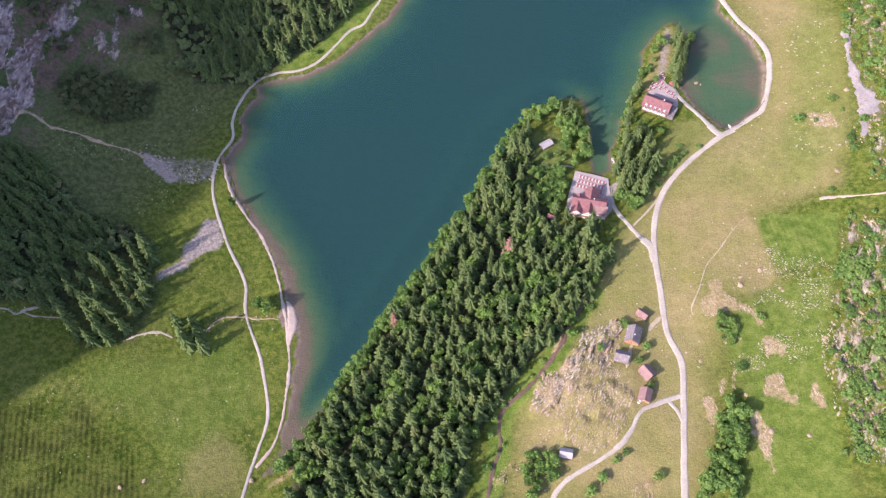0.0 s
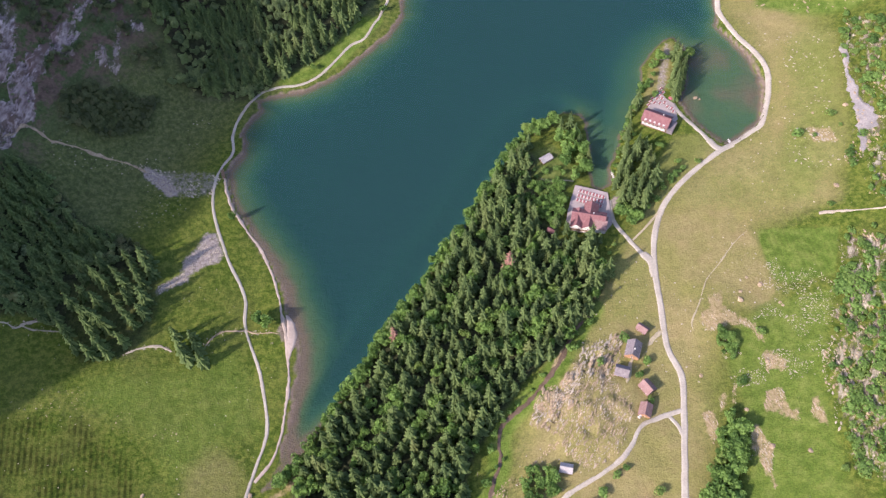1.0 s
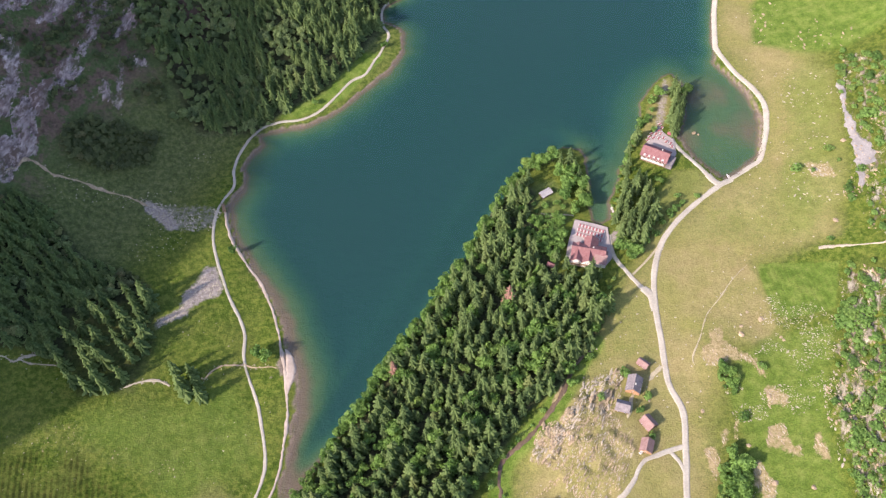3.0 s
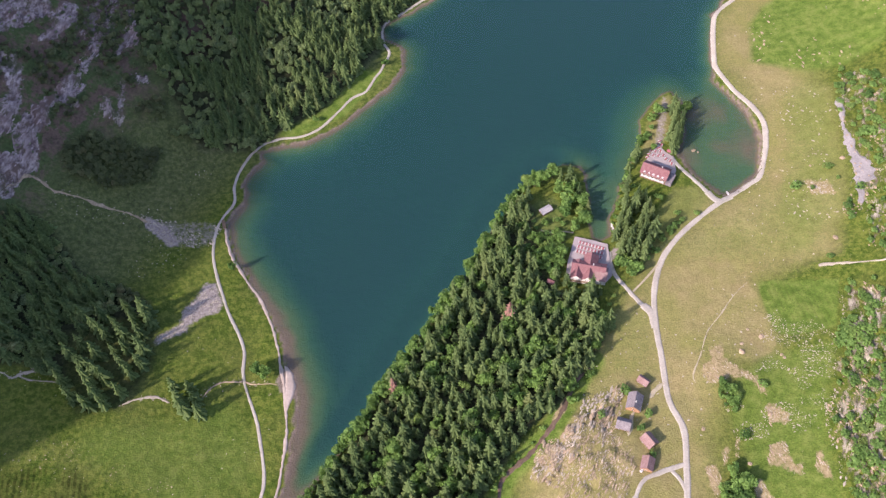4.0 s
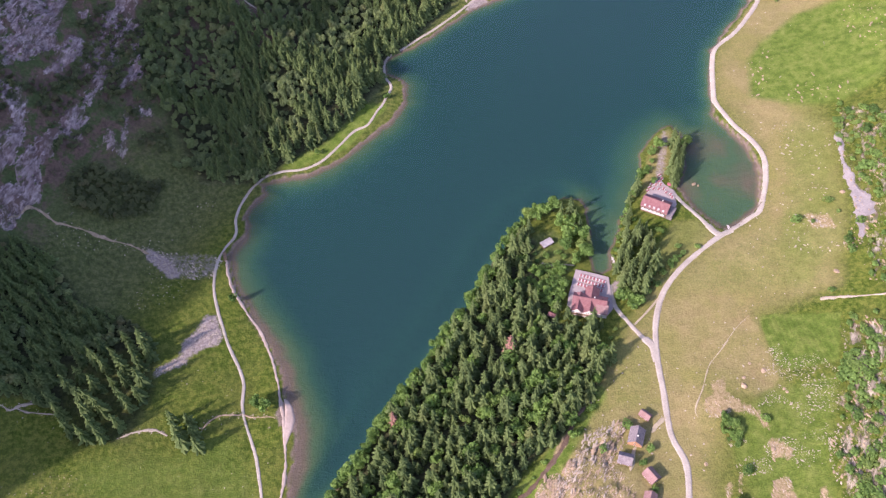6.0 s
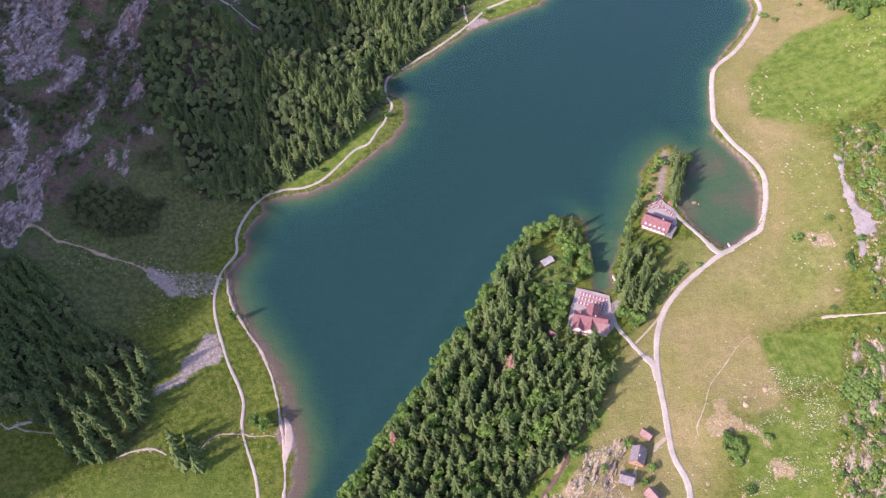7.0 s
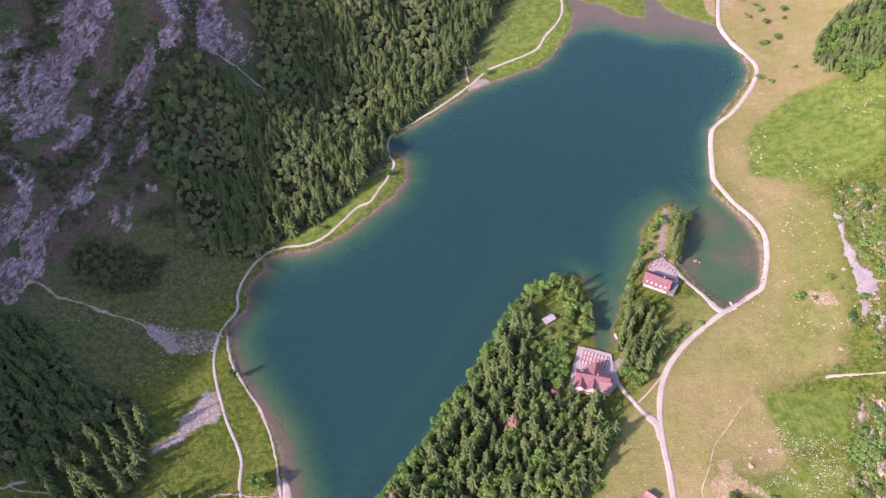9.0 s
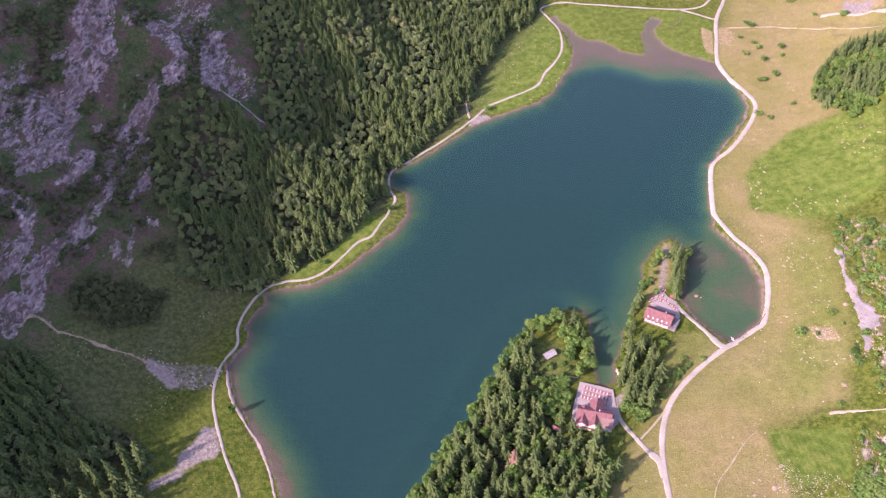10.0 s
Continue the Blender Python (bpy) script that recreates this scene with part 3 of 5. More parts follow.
PEN_WEST = [(168.4, 408.0), (176.2, 439.6), (193.4, 472.8), (209.0, 488.2), (211.9, 481.7), (198.7, 440.4), (187.2, 430.5), (176.0, 421.1)]
INN_MEADOW = [(168.8, 366.4), (187.1, 387.7), (206.1, 386.1), (211.6, 369.4), (184.7, 346.8), (156.5, 325.2), (140.8, 314.5), (156.7, 342.7)]
GULLY_WEST = [(-290.5, 231.5), (-255.7, 246.8), (-223.0, 226.4), (-177.5, 209.3), (-173.6, 198.7), (-204.4, 201.3), (-256.5, 220.8), (-289.4, 223.0)]
HAYFIELD = [(206.6, 291.1), (212.9, 295.2), (216.2, 274.7), (216.8, 253.2), (215.0, 244.7), (208.5, 239.2), (197.5, 235.2), (188.2, 238.9), (174.7, 253.3), (186.0, 271.3)]
COPSE = [(156.8, 167.5), (162.0, 167.5), (164.3, 160.5), (171.2, 157.4), (166.7, 145.4), (159.1, 134.1), (153.0, 122.8), (151.8, 107.7), (128.9, 111.4), (134.0, 120.7), (143.9, 134.9), (150.3, 148.2)]
COPSE_NORTH = [(170.7, 223.9), (181.1, 217.9), (178.4, 204.8), (173.9, 201.6), (169.2, 214.4)]
EROSION = [(-97.3, 181.5), (-99.8, 170.8), (-107.5, 163.3), (-114.0, 157.9), (-126.7, 153.4), (-128.8, 155.8), (-116.1, 161.5), (-111.8, 168.5), (-104.1, 169.4)]
BROWN_FAR = [(360.9, 786.1), (376.5, 788.9), (390.9, 798.3), (495.2, 714.2), (489.1, 701.9), (459.4, 702.6), (425.3, 694.1), (400.9, 658.0), (343.6, 641.9), (342.9, 666.2), (336.8, 715.6), (347.5, 762.7)]
FAR_YARD = [(472.5, 756.7), (483.9, 778.9), (501.4, 754.2), (490.3, 737.2)]
SLABS = [
    [(39.4, 177.5), (41.9, 183.4), (48.4, 198.6), (54.1, 200.0), (56.3, 195.2), (65.4, 194.9), (73.9, 184.8), (71.6, 180.5), (58.0, 180.2), (52.5, 174.9), (46.3, 173.9)],
    [(74.0, 214.5), (80.7, 216.2), (84.9, 213.8), (90.9, 219.4), (98.7, 225.6), (104.6, 230.3), (108.2, 228.8), (105.2, 219.3), (98.5, 211.2), (91.5, 208.4), (82.0, 207.8), (71.5, 202.3), (64.5, 198.4), (63.7, 202.1), (69.6, 208.0)],
]
LEDGE_LINES = [
    [(228.7, 196.0), (226.9, 188.4), (223.6, 175.2), (223.5, 168.4)],
    [(237.6, 204.2), (235.4, 194.3), (235.3, 184.1), (236.7, 177.7), (237.3, 171.6)],
    [(267.1, 270.0), (262.1, 252.4), (255.2, 231.6)],
    [(277.5, 261.2), (277.7, 251.7), (271.2, 240.0), (263.5, 224.3)],
    [(223.4, 159.8), (220.5, 147.3)],
    [(231.5, 142.8), (229.8, 130.4), (234.0, 123.8)],
]
SCARS = [
    [(189.3, 178.9), (198.1, 179.1), (198.2, 171.4), (198.3, 161.7), (203.4, 164.4), (204.5, 170.0), (201.5, 156.2), (196.0, 157.4), (191.1, 163.1), (184.6, 164.3), (184.1, 168.2)],
    [(212.3, 168.2), (217.1, 170.0), (215.1, 161.8), (217.0, 155.6), (215.6, 149.4), (209.6, 153.5), (209.2, 159.3)],
    [(171.2, 157.4), (177.4, 158.1), (178.8, 148.6), (181.9, 142.6), (177.9, 132.6), (175.5, 127.7), (176.4, 117.9), (173.6, 119.3), (171.1, 132.1), (169.1, 144.9)],
    [(172.9, 250.2), (181.2, 249.6), (179.8, 239.2), (186.8, 231.3), (192.8, 226.2), (198.2, 219.3), (198.8, 209.0), (194.2, 211.9), (191.3, 221.3), (179.4, 225.2), (165.9, 223.0), (161.6, 230.4), (164.7, 238.4), (169.6, 239.4)],
    [(195.9, 205.5), (202.1, 202.3), (206.8, 195.1), (204.4, 187.7), (198.4, 190.9), (192.9, 190.1), (193.2, 199.9)],
    [(146.4, 171.3), (153.6, 171.9), (154.4, 162.3), (148.7, 148.5), (145.7, 156.3)],
    [(160.8, 181.3), (165.3, 181.4), (161.2, 170.5), (157.3, 169.3)],
    [(170.1, 185.5), (172.6, 185.0), (168.1, 173.1), (166.7, 174.3)],
    [(280.1, 375), (295.3, 367.9), (297.7, 352.9), (280.6, 359.4)],
    [(337.7, 797.4), (347.8, 786.3), (333.7, 740.2), (327.4, 750.4), (331.2, 773.5), (333.6, 784.7)],
    [(354.3, 790.6), (366.8, 790.3), (365.8, 769.9), (355.3, 753.8), (345.5, 760.9)],
    [(487, 777.6), (513, 754.6), (503.6, 734.7), (479.7, 748.7), (471.5, 755)],
]
# rock faces on the mountain, broken ground, and thin bands (line, half width)
CRAGS = [
    [(-262.9, 697.4), (-234.5, 707.7), (-236.0, 679.9), (-235.2, 661.7), (-244.3, 642.5), (-250.8, 626.0), (-258.8, 622.1), (-264.8, 610.1), (-271.2, 591.8), (-276.4, 567.5), (-280.6, 554.4), (-289.5, 545.6), (-299.3, 539.2), (-302.6, 547.5), (-297.4, 567.2), (-302.8, 580.1), (-297.4, 592.4), (-285.8, 607.3), (-278.3, 614.6), (-285.0, 620.1), (-279.3, 629.1), (-272.8, 639.0), (-271.2, 652.9), (-263.3, 669.4), (-264.6, 683.2)],
    [(-298.0, 609.7), (-284.7, 625.5), (-277.0, 622.4), (-280.3, 612.6), (-292.7, 602.9), (-300.9, 593.7)],
    [(-208.7, 694.9), (-199.9, 701.3), (-186.9, 681.0), (-183.8, 669.8), (-186.9, 652.3), (-196.7, 640.0), (-206.5, 637.3), (-199.7, 646.8), (-202.1, 651.6), (-188.2, 665.8), (-197.6, 677.8), (-207.0, 679.3)],
    [(-207.3, 651.3), (-203.1, 642.8), (-205.3, 631.6), (-213.2, 617.2), (-219.6, 603.9), (-223.7, 596.8), (-222.7, 610.1), (-231.6, 604.3), (-237.1, 591.4), (-240.8, 590.4), (-233.0, 611.5), (-225.7, 622.4), (-215.8, 630.5), (-210.7, 644.7)],
    [(-169.9, 710.6), (-156.8, 724.4), (-144.2, 729.3), (-155.2, 713.9), (-157.5, 694.8), (-155.6, 673.0), (-159.0, 649.6), (-171.4, 645.9), (-171.1, 677.7), (-173.6, 692.6)],
    [(-256.8, 604.4), (-243.4, 616.4), (-242.0, 612.3), (-250.3, 599.5), (-255.6, 593.2)],
    [(-281.7, 540.2), (-271.3, 561.2), (-263.2, 575.0), (-257.2, 575.3), (-259.8, 563.9), (-267.4, 544.4), (-281.7, 538.5)],
    [(-287.3, 639.2), (-271.4, 657.8), (-265.4, 661.7), (-271.2, 652.9), (-283.6, 640.0)],
    [(-224.4, 567.4), (-217.2, 580.8), (-218.7, 568.5), (-223.8, 563.2)],
    [(-202.5, 613.7), (-196.0, 615.7), (-199.2, 609.3), (-203.6, 607.1)],
    [(-237.8, 562.8), (-252.4, 527.3), (-257.9, 514.5), (-273.7, 496.4), (-284.6, 470.8), (-287.3, 445.5), (-303.9, 419.8), (-308.8, 434.0), (-303.7, 452.4), (-290.6, 483.1), (-279.6, 492.3), (-261.2, 525.7), (-247.2, 554.6)],
    [(-309.7, 482.8), (-297.2, 490.6), (-291.2, 484.8), (-298.6, 468.5), (-309.6, 455.3)],
    [(-245.7, 509.1), (-237.7, 508.9), (-233.5, 497.7), (-241.5, 499.1)],
]
SPARSE_CRAGS = [
    [(-200.1, 733.7), (-160.8, 747.6), (-165.8, 722.7), (-180.9, 683.2), (-186.9, 681.0), (-192.1, 699.9), (-197.6, 719.4)],
    [(-299, 551), (-318, 560), (-322, 610), (-300, 640), (-290, 610), (-303, 590)],
    [(-222.4, 611.7), (-222.7, 597.1), (-228.1, 581.3), (-234.3, 572.6), (-240.6, 557.1), (-253.1, 551.6), (-249.9, 579.1), (-242.6, 589.9), (-235.3, 587.7)],
    [(-230.1, 535.9), (-214.1, 543.1), (-215.2, 527.9), (-224.6, 529.9)],
    [(-155.6, 700.4), (-145.0, 692.9), (-131.8, 676.2), (-137.0, 656.4), (-149.7, 647.2), (-157.8, 670.9)],
    [(-233.2, 687.5), (-223.2, 708.7), (-214.4, 710.9), (-215.5, 687.5), (-229.8, 675.6)],
]
BANDS = [
    ([(-309.7, 464.8), (-299.8, 478.9), (-293.9, 493.9), (-298.2, 518.1), (-307.9, 518)], 8),
    ([(-232.5, 552.2), (-225.6, 570.8), (-219.1, 586.1), (-216.8, 601.3)], 3.5),
    ([(-241.6, 511.7), (-233.8, 498.1), (-228.6, 537), (-212, 535.2)], 4),
]


LAKE_D, SLOPE_D = lake_distance(XX, YY), mountain(XX, YY)
PATCHY = fractal(XX, YY, 26, 41, 4)
FINER = fractal(XX + 0.5 * YY, YY - 0.5 * XX, 9, 47, 3)
CLIFF = np.zeros(XX.shape)
for line, wide in BANDS:
    CLIFF = np.maximum(CLIFF, 0.85 * along(line, 0.6 * wide * (1 + 0.6 * PATCHY), 4.0))
for crag in CRAGS:
    CLIFF = np.maximum(CLIFF, 0.95 * smooth(2.0, -2.0, area_distance(crag, XX, YY) + 3.4 * PATCHY + 2.6 * FINER))
for crag in SPARSE_CRAGS:
    CLIFF = np.maximum(CLIFF, 0.44 * smooth(4, -4, area_distance(crag, XX, YY) + 4.0 * PATCHY))
CLIFF = np.maximum(CLIFF, 0.55 * smooth(250, 330, SLOPE_D) * smooth(-0.1, 0.5, PATCHY))
SLABBY = np.clip(sum(within(q, 3) for q in SLABS), 0, 1)
KNOBBY = np.clip(0.62 * within(KNOLL, 6) + 0.5 * SLABBY + 0.9 * within(KNOLL2, 4) + 0.8 * within(KNOLL3, 4), 0, 1)
EASTERN = np.clip(within(ROCKS_EAST, 8) + 0.72 * within(ROCKS_EAST2, 8), 0, 1)
RIDGED = 1 - np.abs(fractal(XX + 0.6 * YY, YY - 0.6 * XX, 12, 51, 4))
ZZ = ZZ + CLIFF * (6.0 * RIDGED - 3.0 + 1.3 * fractal(XX, YY, 7, 53, 2)) + 1.2 * SLABBY + KNOBBY * 2.8 * fractal(XX + YY, 2.2 * (YY - XX), 9, 61, 3) + EASTERN * 1.6 * fractal(XX, YY, 8, 71, 3)


def build_ground():
    nx, ny = len(GX), len(GY)
    verts = np.stack([XX.ravel(), YY.ravel(), ZZ.ravel()], 1)
    i = (np.arange(ny - 1)[:, None] * nx + np.arange(nx - 1)).ravel()
    me = mesh_of("ground", verts, np.stack([i, i + 1, i + nx + 1, i + nx], 1), LAND, True)
    d, s = LAKE_D, SLOPE_D
    green = [within(LUSH_FAR, 8), within(LUSH_FIELD, 1.5), 0.6 * within(LUSH_WET), within(LUSH_HEAD), within(LUSH_LEFT), 0.15 * within(WEST_MEADOW, 8), 0.38 * within(WEST_GREEN, 12), 0.16 * within(PALE_EAST, 8), 0.62 * within(EAST_GREEN, 6), 0.3 * within(OLIVE, 8), along(BROOK, 7, 4), 0.36 * within(OLIVE_MID, 14), 0.38 * within(INN_MEADOW, 5) + 0.6 * within(POINT_LAWN, 4), 0.3 * within(OLIVE_FAR, 12)]
    layers = {
        "dry": np.clip(within(DRY, 20) + 0.45 * within(PALE_EAST, 8) + 0.5 * within(TAN_WEST, 10) + 0.36 * within(OLIVE_FAR, 12) + within(HAYFIELD, 2) + 0.32 * within(OLIVE, 8) + 0.7 * within(BROWN_FAR, 12) + 0.12 * within(EAST_GREEN, 8) + 0.5 * within(INN_MEADOW, 5) + 0.75 * within(PEN_WEST, 3) + 0.16 * within(GULLY_WEST, 8), 0, 1) * smooth(2, 5, d),
        "lush": np.clip(sum(green), 0, 1) * (1 - 0.6 * within(MOWN, 6)),
        "mown": within(MOWN, 6) + 0.32 * within(LUSH_FIELD, 3),
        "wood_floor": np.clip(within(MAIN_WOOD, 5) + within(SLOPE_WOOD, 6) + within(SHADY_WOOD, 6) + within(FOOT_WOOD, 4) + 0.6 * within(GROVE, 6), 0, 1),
        # where that grass shade lies, strongest in the woods
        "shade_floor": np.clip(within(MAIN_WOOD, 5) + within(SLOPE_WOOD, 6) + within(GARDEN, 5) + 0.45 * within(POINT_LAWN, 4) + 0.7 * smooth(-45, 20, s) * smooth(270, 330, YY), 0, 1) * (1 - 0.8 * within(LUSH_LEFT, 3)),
        "heath": smooth(45, 110, s) * (1 - 0.5 * within(SHRUB_SLOPE, 5)),
        "rock": np.clip(0.74 * CLIFF + 0.13 * smooth(90, 160, s) + 0.16 * KNOBBY + 0.26 * within(ROCKY_TOP, 3) + 0.42 * EASTERN, 0, 1),
        "scree": np.clip(0.46 * within(SCREE_FAN, 4) + within(SCREE_CLEAN, 2) + 0.8 * within(FAN_EDGE, 2) + 0.82 * within(SCREE_LOW, 3) + within(STREAMR_POOL, 2) + within(FAR_BEACH, 2) + within(INN_GRAVEL, 2) + within(FAR_YARD, 3) + 0.9 * within(SPIT, 1.5) + 0.55 * within(PEN_SPINE, 2), 0, 1),
        "bare": np.clip(sum(within(q, 1.5) for q in SCARS) * 0.72 + 0.50 * KNOBBY + 0.26 * EASTERN + within(PUDDLE, 2) + 0.7 * within(EROSION, 2) + 0.27 * within(HAYFIELD, 2), 0, 1),
        "silt": np.clip(smooth(2.2, 0.5, np.abs(d)) * (1 - smooth(14, 6, line_distance(LAKE_EAST[28:] + LAKE_WOOD, XX, YY)[0])) + within(SPIT, 2), 0, 1),
    }
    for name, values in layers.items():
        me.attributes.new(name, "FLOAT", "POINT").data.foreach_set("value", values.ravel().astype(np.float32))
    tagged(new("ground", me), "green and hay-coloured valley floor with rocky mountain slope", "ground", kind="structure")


build_ground()
tagged(new("water", mesh_of("water", [(-230, 95, 0), (360, 95, 0), (360, 900, 0), (-230, 900, 0)], [(0, 1, 2, 3)], WATER)), "calm teal mountain lake with green shallows", "lake", kind="structure")


# ---- roads and paths ----
def curve_through(pts, step=2.0):
    """A Catmull-Rom line through the points, in even steps."""
    p = np.array([pts[0], *pts, pts[-1]], float)
    out = []
    for a, b, c, d in zip(p[:-3], p[1:-2], p[2:-1], p[3:]):
        n = max(2, int(np.hypot(*(c - b)) / step))
        u = (np.arange(n) / n)[:, None]
        out.append(0.5 * (2 * b + (c - a) * u + (2 * a - 5 * b + 4 * c - d) * u**2 + (3 * b - a - 3 * c + d) * u**3))
    return np.concatenate([*out, p[-1:]])


STREAM_LINES = []


def ribbon(name, pts, wide, material, label, category="path", lift=0.22, seed=1, uneven=0.18, taper=0.0):
    c = curve_through(pts)
    if category == "stream bed":
        STREAM_LINES.append(c)
    t = np.gradient(c, axis=0)
    t /= np.linalg.norm(t, axis=1)[:, None] + 1e-9
    side = np.stack([-t[:, 1], t[:, 0]], 1)
    rng = np.random.default_rng(seed)
    us = np.array([-1.15, -1, -0.5, 0, 0.5, 1, 1.15])
    rough = [uneven * (np.convolve(rng.normal(size=len(c) + 6), np.ones(7) / 3.2, "valid") + 0.35 * rng.normal(size=len(c))) for _ in range(2)]
    w = wide / 2 * np.clip(np.where(us[None] < 0, 1 + rough[0][:, None], 1 + rough[1][:, None]), 0.25, 2.4)
    if taper:
        run = np.minimum(np.arange(len(c)), np.arange(len(c))[::-1]) * 2.0
        w = w * np.sqrt(np.clip(run / taper, 0.01, 1))[:, None]
    xy = c[:, None] + side[:, None] * (us[None] * w)[..., None]
    z = np.maximum(ground_at(xy[..., 0], xy[..., 1]), 0.05)
    z = z + np.where(np.abs(us) > 1, -0.35, lift + 0.06 * (1 - us**2))
    n, k = len(c), len(us)
    i = (np.arange(n - 1)[:, None] * k + np.arange(k - 1)).ravel()
    me = mesh_of(name, np.concatenate([xy, z[..., None]], 2).reshape(-1, 3), np.stack([i, i + k, i + k + 1, i + 1], 1)[:, ::-1], material, True)
    return tagged(new(name, me), label, category, kind="structure")


PALE = "pale gravel track through the meadow"
ribbon("road", [(119.2, 106.2), (127.1, 138.8), (135.8, 172.3), (140.9, 196.6), (137.3, 216.5), (140.5, 246.4), (144.8, 281.6), (152.7, 308.6), (166, 330.7), (187.7, 350), (215.7, 367.6), (243, 380.8), (255.5, 391), (272.2, 430.4), (271.3, 455.6), (262.1, 480.2), (256.9, 504.7), (258.5, 519.3), (270.1, 559.8), (279.1, 576), (297.9, 589.4), (318.7, 610.3), (336.3, 633.1), (344.7, 652.8), (342.3, 673.8), (335.9, 700.8), (334.5, 731.8), (346.3, 770.3), (358.7, 807.5), (380.2, 845.9), (402.3, 892.7)], 3.9, GRAVEL, PALE, "road", uneven=0.08)
ribbon("path", [(144, 281.8), (136.6, 293.6), (130.7, 306.1), (125.6, 319.2), (125.8, 338.3)], 3.0, GRAVEL, "short gravel drive to the lakeside inn")
ribbon("path", [(216, 368.6), (206.9, 388.9), (197.9, 406.9), (194.1, 419.1)], 3.2, GRAVEL, "gravel drive along the bay to the inn")
ribbon("path", [(134.6, 302.1), (147.1, 312), (157.6, 321.5)], 1.5, EARTH, "narrow footpath cutting the corner")
ribbon("path", [(40.3, 117.5), (47.1, 126.6), (56.9, 133.5), (75.6, 141), (89.2, 147.7), (99.3, 156.8), (107.7, 167.3), (119.4, 171.1), (135.6, 174.2)], 2.8, GRAVEL, "gravel track curving round the rocky knoll")
ribbon("path", [(126.6, 171), (130.2, 164.6), (131.3, 158)], 2.4, GRAVEL, "short link of the gravel track")
ribbon("path", [(-144.2, 144.7), (-139.9, 160.1), (-133.9, 177.4), (-126.6, 200.6), (-130.6, 238.7), (-138.7, 266.9), (-140.8, 280), (-140.9, 300.3), (-153.4, 333.8), (-164.1, 375.4), (-164, 402.4), (-159.4, 417.7), (-150.8, 431.5), (-150.9, 448.8), (-145, 468.2), (-131.2, 487.2), (-114.7, 493), (-96, 492.6), (-79.3, 500.1), (-64.4, 514.6), (-51.6, 528.4), (-39.2, 534.7), (-29.7, 550.7), (-25.7, 555.6), (-21.6, 564.5), (-15.5, 579), (-19.8, 593.7), (-17.2, 617.3), (4.5, 632.7), (30.9, 651.1), (55.4, 670.3), (66.3, 679.9)], 2.1, GRAVEL, "pale footpath along the lake shore")
ribbon("path", [(88.3, 702.3), (116.1, 712.6), (142, 725.8), (154.7, 745.8), (171.1, 767.3), (182, 790), (186, 824.5), (181.5, 850), (174, 872.5), (187.9, 882.3), (204.4, 881.7), (241, 867.5), (277.3, 854.6), (325.2, 839), (350.8, 838), (365.1, 849.7)], 2.4, GRAVEL, "gravel track across the far meadow")
ribbon("path", [(327.9, 837.1), (342.7, 822.8), (358.4, 806.4)], 2.6, GRAVEL, "short gravel link on the far meadow")
ribbon("path", [(365.4, 788.4), (392.1, 781.9), (422.1, 767.3), (455.7, 736.6), (489.1, 701.9)], 1.3, EARTH, "worn earth track on the far meadow", uneven=0.9)
ribbon("path", [(66.1, 679.1), (75.3, 688), (82.1, 695.7), (90.1, 702.9)], 2.2, GRAVEL, "gravel path behind the far beach")
ribbon("stream_bed", [(66.8, 684.1), (65.7, 701.5), (67.3, 722.1), (72.6, 744.5)], 1.8, STONE, "pale dry gully beside the forest", "stream bed", uneven=0.95, taper=6.0)
ribbon("road", [(457.1, 769.3), (469.5, 760.5), (481.0, 743.3), (501.1, 728.3)], 4.5, GRAVEL, "pale gravel road on the far slope", "road", uneven=0.4)
ribbon("path", [(156.8, 226.1), (157, 232.2), (165.8, 245.5), (174.9, 261.2), (186, 272), (197, 283), (206.6, 291.1), (214, 296)], 0.75, EARTH, "faint cattle path in the meadow", uneven=0.9, taper=8.0)
ribbon("path", [(262.9, 297.7), (273.4, 296.1), (286, 292), (302.6, 286.9)], 1.7, STONE, "pale stony path climbing the slope", uneven=0.9)
ribbon("path", [(81, 365.4), (89.6, 361.8), (97.9, 361.2), (104.3, 359.4)], 1.1, EARTH, "narrow path through the inn garden")
ribbon("beach", [(-135.1, 167.5), (-130.1, 172.6), (-123.1, 181.5), (-117.3, 197.6), (-113.9, 216.5), (-111.8, 236.2), (-112.1, 252.7), (-113.6, 270.1), (-118.1, 299.9), (-126.7, 331.3), (-141.9, 360.4), (-152.1, 382.8), (-157.1, 407.7)], 1.9, SAND, "narrow pale sand beach", "beach", uneven=0.5)
ribbon("stream_bed", [(-302.1, 428), (-289.9, 440), (-275.2, 431.8), (-257.9, 429.6), (-243.8, 426.7), (-229, 423.9), (-214.5, 416.2)], 2.0, RIB, "dry stony stream bed", "stream bed", uneven=0.95, taper=6.0)
ribbon("stream_bed", [(-299.3, 288.3), (-293.4, 288.4), (-287.0, 284.9), (-281.3, 288.2), (-268.7, 291.0)], 1.5, STONE, "dry stony stream bed", "stream bed", uneven=0.95, taper=6.0)
ribbon("stream_bed", [(-284.1, 286.1), (-274.3, 283.3), (-260.4, 280.9)], 1.1, STONE, "dry stony stream bed", "stream bed", uneven=0.95, taper=6.0)
ribbon("stream_bed", [(-217.5, 261.7), (-210.9, 264.2), (-204.3, 265.8), (-195.6, 265.2), (-187.6, 260.8)], 1.5, STONE, "dry stony stream bed", "stream bed", uneven=0.95, taper=6.0)
ribbon("stream_bed", [(-166.7, 263.1), (-161.7, 269.7), (-154.0, 273.5), (-143.3, 272.7), (-140.6, 273.6), (-135.2, 271.2), (-128.6, 269.8), (-122.1, 269.3), (-117.5, 267.7)], 1.2, RIB, "dry stony stream bed", "stream bed", uneven=0.95, taper=6.0)
